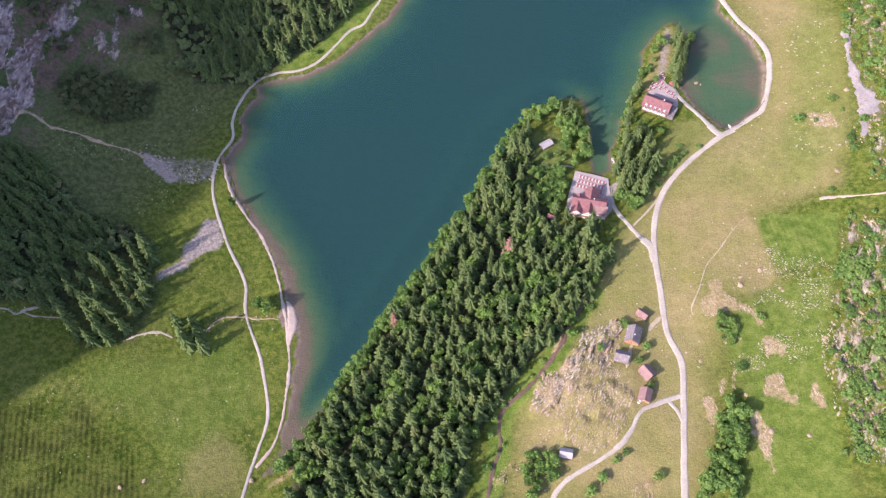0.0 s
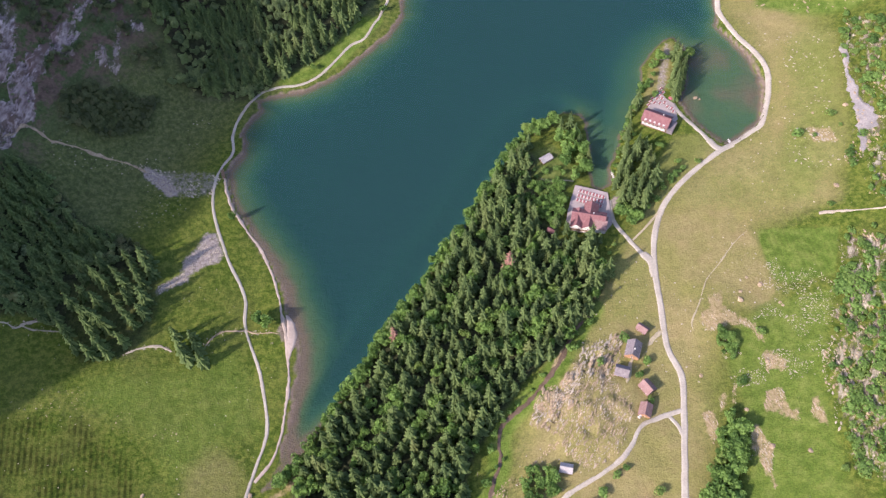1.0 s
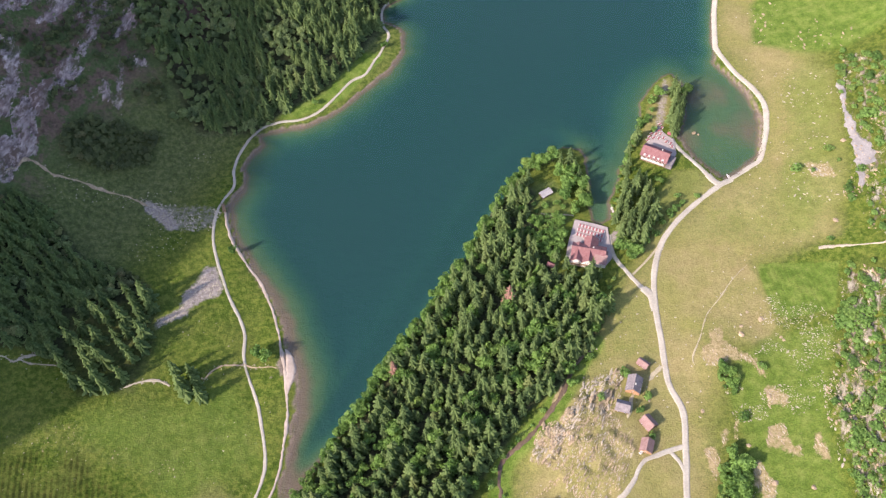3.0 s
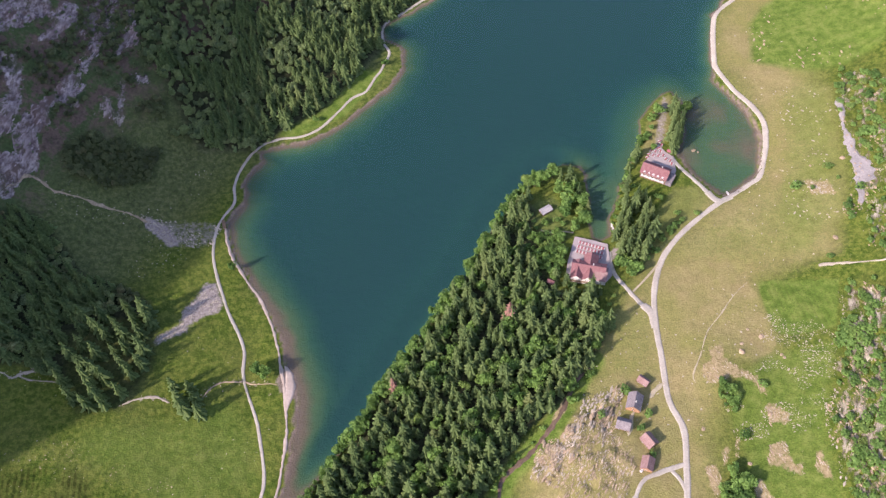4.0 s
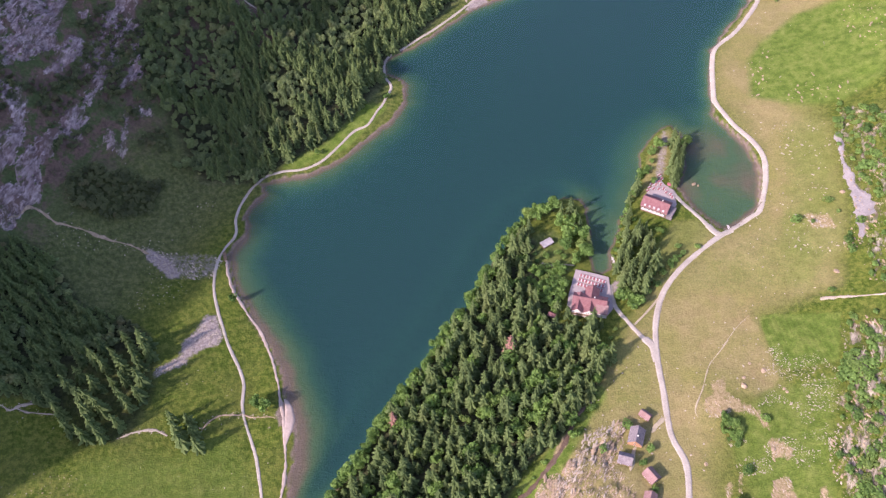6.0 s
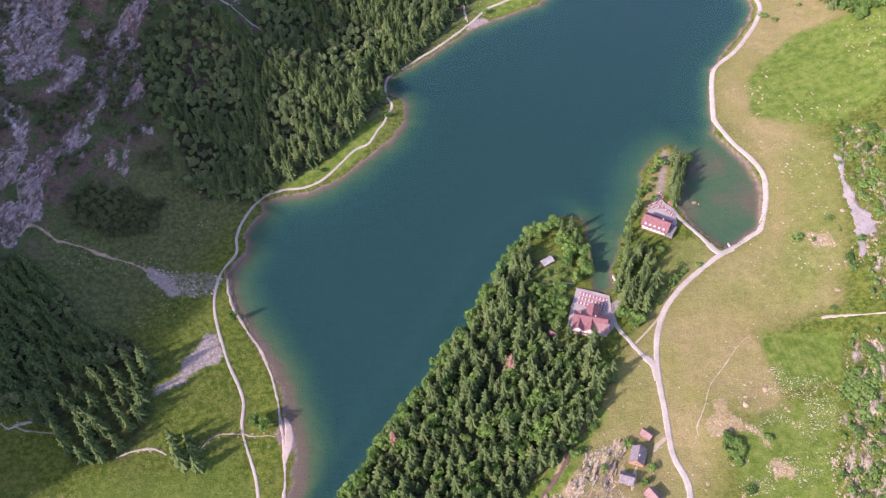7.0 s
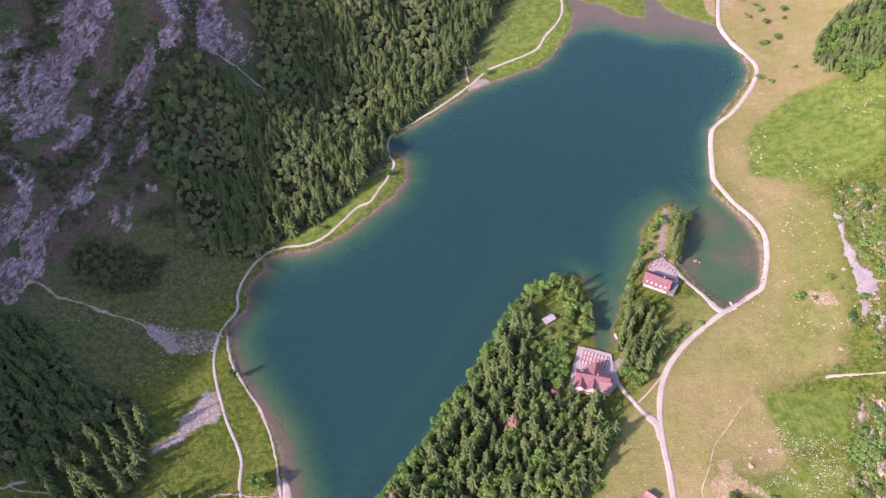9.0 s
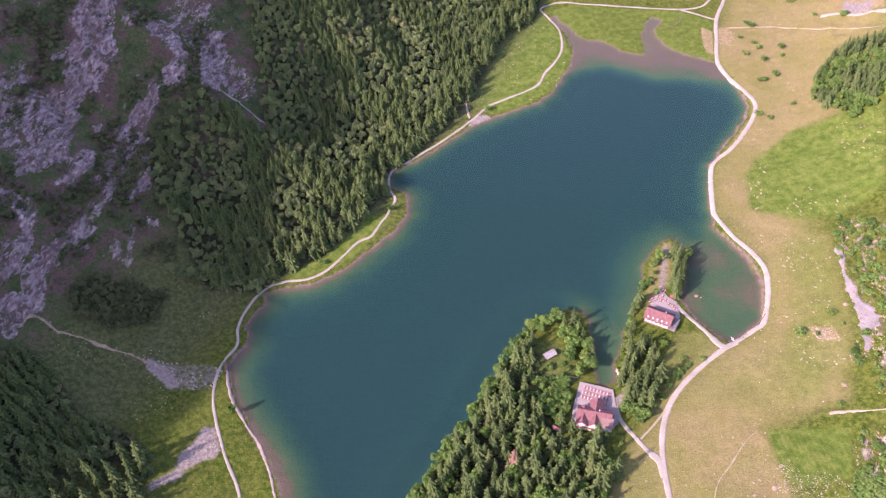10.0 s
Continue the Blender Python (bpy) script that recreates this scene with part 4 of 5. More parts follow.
ribbon("stream_bed", [(307.1, 339.2), (312.8, 357.4), (318.5, 381.1), (326.3, 421.3), (333, 444.2)], 4.2, TORRENT, "dry pale torrent bed", "stream bed", uneven=0.6, taper=6.0)
ribbon("stream_bed", [(321.5, 388.0), (321.5, 377.0), (320.5, 366.0), (317.5, 355.5)], 9.0, TORRENT, "wide pale gravel pool of the dry torrent", "stream bed", lift=0.3, uneven=0.5, taper=4.0)
ribbon("stream_bed", [(-160.4, 655), (-146, 650.9), (-132.5, 640.8), (-119.2, 633.1)], 1.6, STONE, "pale stony gully below the cliff", "stream bed", uneven=0.95, taper=6.0)
ribbon("beach", [(-112.5, 282), (-110.5, 278), (-109, 271), (-109.2, 264), (-110.5, 256), (-112.1, 247)], 6.0, SAND, "pale sandy spit at the brook mouth", "beach", uneven=0.22, taper=14.0)
ribbon("path", [(114.2, 213.2), (110.8, 209.5), (108.2, 202.8), (105.2, 196.2)], 2.2, EARTH, "trodden earth yard between the huts", uneven=0.35, taper=4.0)
ribbon("path", [(137.7, 230.1), (134.0, 227.2), (130.0, 224.2), (125.4, 220.8)], 3.4, EARTH, "short gravel drive to the huts", uneven=0.8, taper=3.0)
ribbon("path", [(210.8, 379.8), (216.4, 369.7), (227, 372.4)], 4.6, GRAVEL, "wide gravel junction by the bay")
ribbon("path", [(138.9, 290), (143.3, 281.9), (142.1, 270.8)], 5.0, GRAVEL, "wide gravel junction near the inn")
ribbon("brook", [(290.9, 803.1), (305.2, 807.6), (317.8, 812.6), (326.1, 827.1), (334.5, 832.5)], 1.3, CREEK_BED, "thin dark creek feeding the lake head", "brook", lift=0.1, uneven=0.5)
ribbon("brook", BROOK, 3.0, CREEK_BED, "dark narrow brook along the wood", "brook", lift=0.1, uneven=0.5)


# ---- trees ----
def spruce_shape(seed, tall=1.0, wide=0.15, levels=17, ring=9):
    """A spruce of unit height: whorls of drooping, feathered boughs round a dark core."""
    rng = np.random.default_rng(seed)
    verts, faces = [], []
    for k in range(levels):
        h = 0.10 + 0.87 * (k / (levels - 1)) ** 0.92
        reach = wide * (1 - h) ** 0.66 + 0.012
        n = max(4, int(ring * (1 - 0.45 * h) + rng.integers(0, 2)))
        turn = rng.uniform(0, 6.28)
        for b in range(n):
            a = turn + 6.283 * b / n + rng.normal(0, 0.13)
            r = reach * rng.uniform(0.6, 1.3)
            z = h + rng.normal(0, 0.008)
            drop = r * rng.uniform(0.35, 0.8)
            ca, sa = math.cos(a), math.sin(a)
            w = r * rng.uniform(0.22, 0.36)
            base = len(verts)
            for u, side, dz in ((0.02, 0, 0.02), (0.42, 0, 0.05 * r), (0.5, 1.0, -drop * 0.55), (0.5, -1.0, -drop * 0.55), (0.80, 0, -drop * 0.45), (0.86, 0.55, -drop * 0.95), (0.86, -0.55, -drop * 0.95), (1.0, 0, -drop * 0.8)):
                verts.append((ca * r * u - sa * w * side, sa * r * u + ca * w * side, z + dz, u))
            for f in ((0, 2, 1), (0, 1, 3), (1, 2, 4), (1, 4, 3), (2, 5, 4), (3, 4, 6), (4, 5, 7), (4, 7, 6)):
                faces.append([base + q for q in f])
    n, base = 7, len(verts)
    for k in range(n):
        a = 6.283 * k / n
        verts.append((0.36 * wide * math.cos(a), 0.36 * wide * math.sin(a), 0.07, 0))
    verts.append((0, 0, 1.0, 0.8))
    for k in range(n):
        faces.append([base + k, base + (k + 1) % n, base + n])
    return np.array(verts), np.array(faces)


def leafy_shape(seed, lumps=9, cards=60, flat=0.8, leaf=0.085):
    """A broadleaf crown of unit size: clumps of small leaf sprays with gaps between them."""
    rng = np.random.default_rng(seed)
    verts, faces = [], []
    for k in range(lumps):
        a, q = rng.uniform(0, 6.283), rng.uniform(0.12, 0.34) if k else 0.0
        cz = 0.58 + rng.uniform(-0.22, 0.24) * flat
        c = np.array((q * math.cos(a), q * math.sin(a), cz))
        rad = rng.uniform(0.15, 0.25)
        for _ in range(cards):
            v = rng.normal(size=3)
            v /= np.linalg.norm(v)
            v[2] = v[2] * 0.85 + 0.12
            p = c + v * rad * rng.uniform(0.75, 1.1)
            nrm = v + rng.normal(0, 0.45, 3)
            nrm /= np.linalg.norm(nrm)
            e = np.cross(nrm, rng.normal(size=3))
            e /= np.linalg.norm(e)
            g = np.cross(nrm, e)
            s = leaf * rng.uniform(0.6, 1.25)
            base = len(verts)
            verts += [(*q, 0.2 + 0.8 * up) for q, up in ((p - e * s, 0), (p - g * s * 0.6, 0), (p + e * s, 0.6 * max(v[2], 0)), (p + g * s * 0.6 - nrm * s * 0.2, 0.6 * max(v[2], 0)))]
            faces += [[base, base + 1, base + 2], [base, base + 2, base + 3]]
    return np.array(verts), np.array(faces)


def trunk_shape(tall, low, top, limbs=0, seed=0):
    rng = np.random.default_rng(seed)
    verts, faces, n = [], [], 6

    def tube(p, q, a, b):
        p, q = np.array(p, float), np.array(q, float)
        d = (q - p) / np.linalg.norm(q - p)
        e = np.cross(d, (0.3, 1, 0.2))
        e /= np.linalg.norm(e)
        g, base = np.cross(d, e), len(verts)
        for c, r in ((p, a), (q, b)):
            for k in range(n):
                verts.append(c + r * (e * math.cos(6.283 * k / n) + g * math.sin(6.283 * k / n)))
        for k in range(n):
            faces.append([base + k, base + (k + 1) % n, base + n + (k + 1) % n, base + n + k])

    tube((0, 0, -0.04), (0, 0, tall), low, top)
    for _ in range(limbs):
        a, z = rng.uniform(0, 6.28), tall * rng.uniform(0.45, 0.95)
        tube((0, 0, z), (0.3 * math.cos(a), 0.3 * math.sin(a), z + 0.22), top * 0.9, top * 0.25)
    return np.array(verts), np.array(faces)


SPRUCES = [spruce_shape(11, wide=0.235, levels=9, ring=8), spruce_shape(12, wide=0.21, levels=9, ring=7), spruce_shape(13, wide=0.26, levels=8, ring=8), spruce_shape(14, wide=0.22, levels=8, ring=7), spruce_shape(15, wide=0.195, levels=10, ring=7)]
LEAFY = [leafy_shape(21), leafy_shape(22, lumps=11, cards=52), leafy_shape(23, lumps=7, cards=70)]
SHRUBS = [leafy_shape(31, lumps=5, cards=34, flat=0.4, leaf=0.12), leafy_shape(32, lumps=6, cards=30, flat=0.4, leaf=0.12)]


def crown_mesh(v, f, material):
    me = mesh_of("crown", v[:, :3], f, material)
    me.attributes.new("tip", "FLOAT", "POINT").data.foreach_set("value", v[:, 3].astype(np.float32))
    return me


SPRUCE_MESH = [crown_mesh(v, f, NEEDLES) for v, f in SPRUCES]
DEAD_MESH = crown_mesh(*SPRUCES[0], DEAD)
LEAFY_MESH = [crown_mesh(v, f, LEAVES) for v, f in LEAFY]
SHRUB_MESH = [crown_mesh(v, f, LEAVES) for v, f in SHRUBS]
SPRUCE_TRUNK = mesh_of("trunk", *trunk_shape(0.9, 0.014, 0.002), BARK, True)
LEAFY_TRUNK = mesh_of("trunk", *trunk_shape(0.6, 0.03, 0.012, 7, 5), BARK, True)


def tree(kind, x, y, tall, wide, turn, seed, label, group=""):
    """One tree: kind 0 spruce, 1 broadleaf, 2 shrub, 3 dead spruce."""
    name = ("spruce_tree", "broadleaf_tree", "shrub", "spruce_tree")[kind]
    crowns = (SPRUCE_MESH, LEAFY_MESH, SHRUB_MESH, [DEAD_MESH])[kind]
    ob = thing(name, x, y, float(ground_at(x, y)) - 0.05, turn, label, ("tree", "tree", "bush", "tree")[kind], group)
    ob.scale = (wide, wide, tall)
    for mesh, tag in ((crowns[seed % len(crowns)], "crown"), (SPRUCE_TRUNK if kind in (0, 3) else LEAFY_TRUNK, "trunk")):
        new(tag, mesh).parent = ob
    return ob


def scatter(outline, gap, seed, clear=None, shore=0.0):
    """Places inside an outline, about gap apart, none on a regular grid."""
    rng = np.random.default_rng(seed)
    p = np.array(outline, float)
    lo, hi = p.min(0), p.max(0)
    out = []
    for j, y in enumerate(np.arange(lo[1], hi[1], gap * 0.88)):
        for x in np.arange(lo[0] + (j % 2) * gap / 2, hi[0], gap):
            out.append((x + rng.uniform(-0.36, 0.36) * gap, y + rng.uniform(-0.36, 0.36) * gap))
    out = np.array(out)
    keep = area_distance(outline, out[:, 0], out[:, 1]) < 0
    keep &= area_distance(LAKE, out[:, 0], out[:, 1]) > shore
    if clear is not None:
        keep &= clear(out[:, 0], out[:, 1])
    return out[keep]


def woods(name, places, shapes, tall, wide, material, label, seed):
    """Many trees that no one could count, as one piece."""
    rng = np.random.default_rng(seed)
    vs, fs, ts, us, base = [], [], [], [], 0
    gz = ground_at(places[:, 0], places[:, 1])
    for (x, y), z in zip(places, gz):
        v, f = shapes[rng.integers(len(shapes))]
        a, h = rng.uniform(0, 6.283), rng.uniform(*tall)
        w = h * rng.uniform(*wide)
        c, s = math.cos(a), math.sin(a)
        vs.append(np.stack([(v[:, 0] * c - v[:, 1] * s) * w + x, (v[:, 0] * s + v[:, 1] * c) * w + y, v[:, 2] * h + z - 0.3], 1))
        fs.append(f + base)
        ts.append(np.full(len(v), rng.uniform()))
        us.append(v[:, 3])
        base += len(v)
    me = mesh_of(name, np.concatenate(vs), np.concatenate(fs), material)
    me.attributes.new("tint", "FLOAT", "POINT").data.foreach_set("value", np.concatenate(ts).astype(np.float32))
    me.attributes.new("tip", "FLOAT", "POINT").data.foreach_set("value", np.concatenate(us).astype(np.float32))
    return tagged(new(name, me), label, "trees", kind="stuff")


def plant_main_wood():
    rng = np.random.default_rng(5)
    spots = scatter(MAIN_WOOD, 7.4, 6)
    spots = spots[np.argsort(spots[:, 1])]
    far, done = [], 0
    for n, (x, y) in enumerate(spots):
        shore = area_distance(LAKE, np.array(x), np.array(y)) < 6
        if rng.uniform() < (0.6 if shore else 0.2):
            h = rng.uniform(8, 15)
            tree(1, x, y, h, h * rng.uniform(0.8, 1.05), rng.uniform(0, 360), n, "bright green broadleaf tree in the lakeside wood", "lakeside wood broadleaf trees")
        elif done < 170:
            done += 1
            h = rng.uniform(14, 29)
            tree(0, x, y, h, h * rng.uniform(0.85, 1.15), rng.uniform(0, 360), n, "dark green spruce in the dense lakeside wood", "lakeside wood spruces")
        else:
            far.append((x, y))
    woods("spruce_wood", np.array(far), SPRUCES, (14, 28), (0.85, 1.15), NEEDLES, "dense dark green spruces of the lakeside wood", 7)


plant_main_wood()


def grow(kind, spots, tall, wide, label, seed, group=""):
    rng = np.random.default_rng(seed)
    for n, (x, y) in enumerate(spots):
        h = rng.uniform(*tall)
        tree(kind, x, y, h, h * rng.uniform(*wide), rng.uniform(0, 360), n + seed, label, group)


rim = curve_through(LAKE_WOOD[9:], 3.9)
rim = rim + np.random.default_rng(90).normal(0, 1.3, rim.shape) + np.array((0.2, 0.2))
woods("shore_trees", rim, LEAFY, (5, 12), (0.75, 1.1), LEAVES, "bright leafy trees overhanging the lake shore", 91)
rim = curve_through(LAKE_EAST[33:] + LAKE_WOOD[:1], 5.0)
rim = rim + np.random.default_rng(92).normal(0, 1.0, rim.shape) + np.array((1.6, -0.4))
grow(2, rim, (2, 4.5), (1.2, 1.7), "bushy green shrub on the peninsula shore", 93, "shore shrubs")
grow(2, [(110.8, 281.6), (105.4, 267.6), (96.2, 253.6), (90.7, 242.3), (81.1, 236.4), (53.4, 209.2), (44.6, 201), (34.3, 193.4), (28.1, 188.8), (23.7, 183.9), (15.9, 175.6), (13.2, 166.8), (15.7, 155.5), (8, 146.1), (19.7, 158.5), (115.9, 293.6), (120, 299.8)], (2, 4.5), (1.2, 1.7), "green bush beside the brook", 94, "brookside bushes")
grow(0, [(-184.1, 270.5), (-180.5, 261.4), (-177.1, 253.5), (-173.0, 267.9), (-169.8, 258.9), (-166.7, 250.2)], (17, 23), (0.95, 1.15), "tall dark spruce standing alone by the stream bed", 60, "spruces by the stream bed")
grow(0, [(105.3, 274.3), (161.1, 347.1), (105.5, 304.7), (111.4, 277)], (22, 27), (0.95, 1.1), "tall free-standing spruce in the meadow", 61)
grow(0, scatter(GROVE, 12.0, 62), (19, 29), (0.85, 1.05), "sunlit spruce at the foot of the mountain", 63, "spruces of the mountain-foot grove")
grow(3, [(45.8, 291.8)], (25, 27), (0.95, 1.05), "dead spruce with reddish brown needles", 64)
grow(3, [(-38.4, 250.6)], (20, 22), (0.75, 0.85), "small dead spruce with pinkish brown needles", 64)
grow(1, [(98.9, 413.8), (90.5, 411.5), (83.5, 407.2), (104.2, 384.7), (112.0, 374.5), (105.2, 362.6), (101.1, 375.9), (115.9, 384.8), (110.5, 396.4), (101.2, 398.0), (114.8, 367.5)], (9, 14), (0.85, 1.1), "leafy green tree on the wooded point", 66, "trees on the wooded point")
grow(0, [(113.4, 400.0), (114.9, 392.5), (104.2, 408.9), (111.3, 408.8), (76.5, 395.1), (71.0, 388.8), (118.8, 377.7)], (15, 22), (0.8, 1.0), "spruce on the wooded point by the lake", 67, "spruces on the wooded point")
pen = scatter([(140, 372.7), (156.2, 387.9), (166.5, 377.9), (161.7, 346.9), (152.8, 330.9), (140.2, 320.8), (129.2, 316.8), (128.8, 332.8)], 7.2, 68)
grow(0, pen[pen[:, 1].argsort()][3:], (15, 24), (0.8, 1.0), "tall spruce between the two inns", 69, "spruces between the inns")
grow(1, pen[pen[:, 1].argsort()][:3], (7, 10), (0.9, 1.1), "bright green broadleaf tree between the inns", 70)
grow(0, scatter([(208.5, 470.5), (214.9, 461.3), (207.6, 435.6), (199.9, 422), (192.5, 419.5), (197.4, 442)], 4.6, 71), (17, 25), (0.7, 0.9), "spruce on the narrow peninsula", 72, "peninsula spruces")
grow(1, scatter([(178.4, 449.5), (193.9, 467.1), (190.1, 452.2), (179.5, 436.4), (165.7, 416), (158.2, 406.1)], 5.0, 73)[::4], (3, 7), (0.95, 1.2), "leafy shore tree on the peninsula", 74, "peninsula shore trees")
grow(2, [(117.0, 182.7), (111.3, 227.8), (120.4, 209.0), (114.4, 199.8)], (3, 5), (1.2, 1.5), "leafy bush beside the timber huts", 99, "bushes beside the huts")
grow(0, [(90.2, 316.8), (101.3, 304.0), (83.5, 321.9), (74.8, 310.6), (110.8, 304.2)], (11, 16), (0.95, 1.15), "young spruce behind the lakeside inn", 100, "spruces behind the inn")
grow(2, [(93.8, 312.3), (96.3, 306.8)], (3, 5), (1.2, 1.6), "bright green bush behind the inn", 101)
grow(1, [(215.8, 463.1), (219.9, 466.7), (196.5, 465.3), (189.9, 460.6), (182, 429), (131.5, 325), (136.6, 315.3), (142.1, 318.2), (75.6, 225), (72, 238.6), (63.2, 307.5)], (6, 10), (0.9, 1.2), "bright green leafy tree", 75)
grow(1, scatter(COPSE, 6.0, 76), (7, 12), (0.9, 1.15), "dense broadleaf tree in the meadow copse", 77, "meadow copse trees")
grow(1, scatter([(32.6, 152), (48.1, 151.2), (51.3, 140.4), (48.1, 132.5), (34.7, 124.3), (26.4, 125.5)], 5.5, 78), (5, 9), (0.9, 1.2), "leafy tree beside the small hut", 79, "trees beside the hut")
grow(1, scatter(GARDEN, 5.0, 80), (4, 9), (0.85, 1.2), "low leafy bush in the inn garden", 81, "inn garden bushes")
grow(0, [(158.5, 412.5), (166.5, 422.0), (159.4, 385.8), (147.5, 379.8), (153.9, 375.8), (162.9, 380.8), (151.5, 391.6), (155.1, 399.2)], (14, 21), (0.85, 1.05), "spruce beside the peninsula inn", 301, "spruces beside the peninsula inn")
grow(1, [(181.1, 442.3), (186.1, 449.7), (178.5, 439.0), (168.9, 424.9), (157.0, 393.5), (166.0, 378.0), (173.0, 379.0)], (3, 6), (0.95, 1.25), "leafy bush beside the peninsula terrace", 302, "bushes beside the peninsula terrace")
grow(2, [(76.1, 380.0), (77.9, 366.3), (79.3, 350.5), (65.3, 342.5), (86.3, 354.5), (93.4, 358.5), (85.1, 370.3), (72.4, 336.1), (72.7, 326.4), (92.3, 363.8), (84.0, 361.0), (76.0, 373.5), (90.5, 350.0), (97.5, 366.0), (94.0, 371.5), (69.0, 334.0), (81.0, 343.0), (86.0, 347.0), (80.5, 337.0)], (2.4, 5.0), (1.2, 1.7), "low green shrub in the overgrown garden", 303, "garden shrubs")
grow(2, scatter([(161.6, 346.2), (180.7, 355.7), (188.1, 359.8), (161.8, 330.9), (137.1, 313.1), (134, 317.1)], 5.0, 82), (2.5, 5), (1.1, 1.6), "green bush along the brook", 83, "brook bushes")
grow(1, scatter(COPSE_NORTH, 4.5, 84), (4, 7), (1.0, 1.3), "bright green tree among rocks", 85)
grow(1, [(-20.5, 563.3), (-83.5, 506.6), (85.2, 692.7)], (5, 8), (0.9, 1.1), "small leafy tree on the lake shore", 86)
grow(1, [(-124, 274.5), (-130.6, 278.2)], (13, 15), (0.62, 0.75), "leafy tree beside the sandy spit", 87)
grow(1, [(-148.5, 366.5)], (11, 12), (0.5, 0.55), "slender bright tree on the lake shore", 98)
grow(2, [(384.2, 792), (388, 783.6), (369.8, 763.9), (379, 750.8), (379.3, 740.1), (364.1, 734.6), (378.5, 717.5), (400.8, 732.9), (396.9, 718.7), (361.8, 685.2), (367.2, 684.5), (378.2, 689.5), (374, 636.8), (339.5, 631.7), (347.8, 622.1), (442.3, 815.5), (451.9, 774.6), (470.7, 753.2), (475.4, 751.2)], (4, 7), (1.3, 1.8), "dark round shrub on the dry slope", 88, "shrubs on the dry slope")
grow(2, [(299.5, 379.4), (301.5, 366.7), (272.4, 369), (282.4, 363.3), (297.3, 338.8), (311.2, 333.7), (271.7, 301.8), (289.9, 276.6), (196.9, 217), (173.3, 218.9), (175.4, 211.9), (176.6, 206.7), (175.4, 185.8), (120.5, 208.5), (91.2, 212), (214.9, 121.3), (251.4, 235.6), (247.3, 215), (111.3, 227.6), (113.3, 200.5), (108.3, 126.2), (91.8, 143.9), (85.7, 139.7), (76.5, 131.8), (66.9, 123.7), (170.4, 207), (182.8, 363), (175, 349.5), (196.9, 360.5)], (3, 6), (1.3, 1.9), "green shrub among the meadow rocks", 89, "meadow shrubs")
slope = scatter(SLOPE_WOOD, 5.7, 8)
leafy = fractal(slope[:, 0], slope[:, 1], 26, 12, 3) + 0.5 * smooth(-120, -190, slope[:, 0] - 0.25 * (slope[:, 1] - 550)) > 0.12
near = line_distance(FOOT, slope[:, 0], slope[:, 1])[0] < 26
leafy &= ~near
lower = slope[near]
lower = lower[np.random.default_rng(55).uniform(size=len(lower)) < 0.62]
woods("forest", lower, SPRUCES[:4], (13, 24), (0.95, 1.25), NEEDLES, "tall spruces along the lower edge of the slope forest", 10)
woods("forest", slope[~leafy & ~near], SPRUCES[:4], (10, 19), (1.0, 1.35), NEEDLES, "dense spruce forest covering the steep slope", 9)
woods("forest", slope[leafy], LEAFY, (6, 13), (0.58, 0.82), BEECH, "broadleaf trees mixed into the slope forest", 11)
ledges = scatter(LEDGES, 3.9, 37, clear=lambda x, y: np.min([area_distance(q, x, y) for q in CRAGS], 0) > 1.0)
ledges = ledges[fractal(ledges[:, 0], ledges[:, 1], 24, 38, 3) > -0.05]
woods("scrub", ledges, LEAFY, (1.6, 6.0), (0.75, 1.25), SCRUB, "dark scrub on the grassy ledges of the cliff", 39)
tufts = np.concatenate([scatter(q, 5.5, 170 + n) for n, q in enumerate(CRAGS + SPARSE_CRAGS)])
tufts = tufts[fractal(tufts[:, 0], tufts[:, 1], 12, 171, 2) > 0.1]
woods("scrub", tufts, SHRUBS, (0.8, 2.6), (1.2, 2.0), SCRUB, "small dark tufts growing in the rock faces", 172)
shady = scatter(SHADY_WOOD, 6.5, 18)
mixed = fractal(shady[:, 0], shady[:, 1], 18, 44, 3) > 0.5
woods("forest", shady[~mixed], SPRUCES[:4], (12, 21), (1.0, 1.3), NEEDLES, "shaded spruce wood at the mountain foot", 19)
woods("forest", shady[mixed], LEAFY, (6, 12), (0.75, 1.05), BEECH, "shaded broadleaf trees at the mountain foot", 45)
foot_wood = scatter(FOOT_WOOD, 5.6, 310)
mixed = fractal(foot_wood[:, 0], foot_wood[:, 1], 16, 311, 3) > 0.0
woods("forest", foot_wood[~mixed], SPRUCES[:4], (8, 15), (1.0, 1.35), NEEDLES, "shaded young spruces at the edge of the mountain-foot wood", 312)
woods("forest", foot_wood[mixed], LEAFY, (4, 8), (0.75, 1.05), SCRUB, "shaded low broadleaf trees at the edge of the mountain-foot wood", 313)
sunny = scatter([(390.1, 636.9), (412.7, 672.1), (445.9, 699.9), (463.9, 694.6), (495.3, 667.8), (456.4, 588.2), (435.2, 599.5), (405.8, 587.1), (396.7, 621.9)], 6.3, 20)
mixed = fractal(sunny[:, 0], sunny[:, 1], 18, 46, 3) > 0.15
woods("forest", sunny[~mixed], SPRUCES[:4], (12, 19), (1.0, 1.3), NEEDLES, "dense spruce wood on the far sunny slope", 21)
woods("forest", sunny[mixed], LEAFY, (6, 11), (0.8, 1.1), LEAVES, "bright leafy trees in the far wood", 47)
woods("scrub", scatter(SHRUB_SLOPE, 3.9, 22), LEAFY, (3, 8), (0.6, 1.0), SCRUB, "dark dense scrub on the shaded slope", 23)
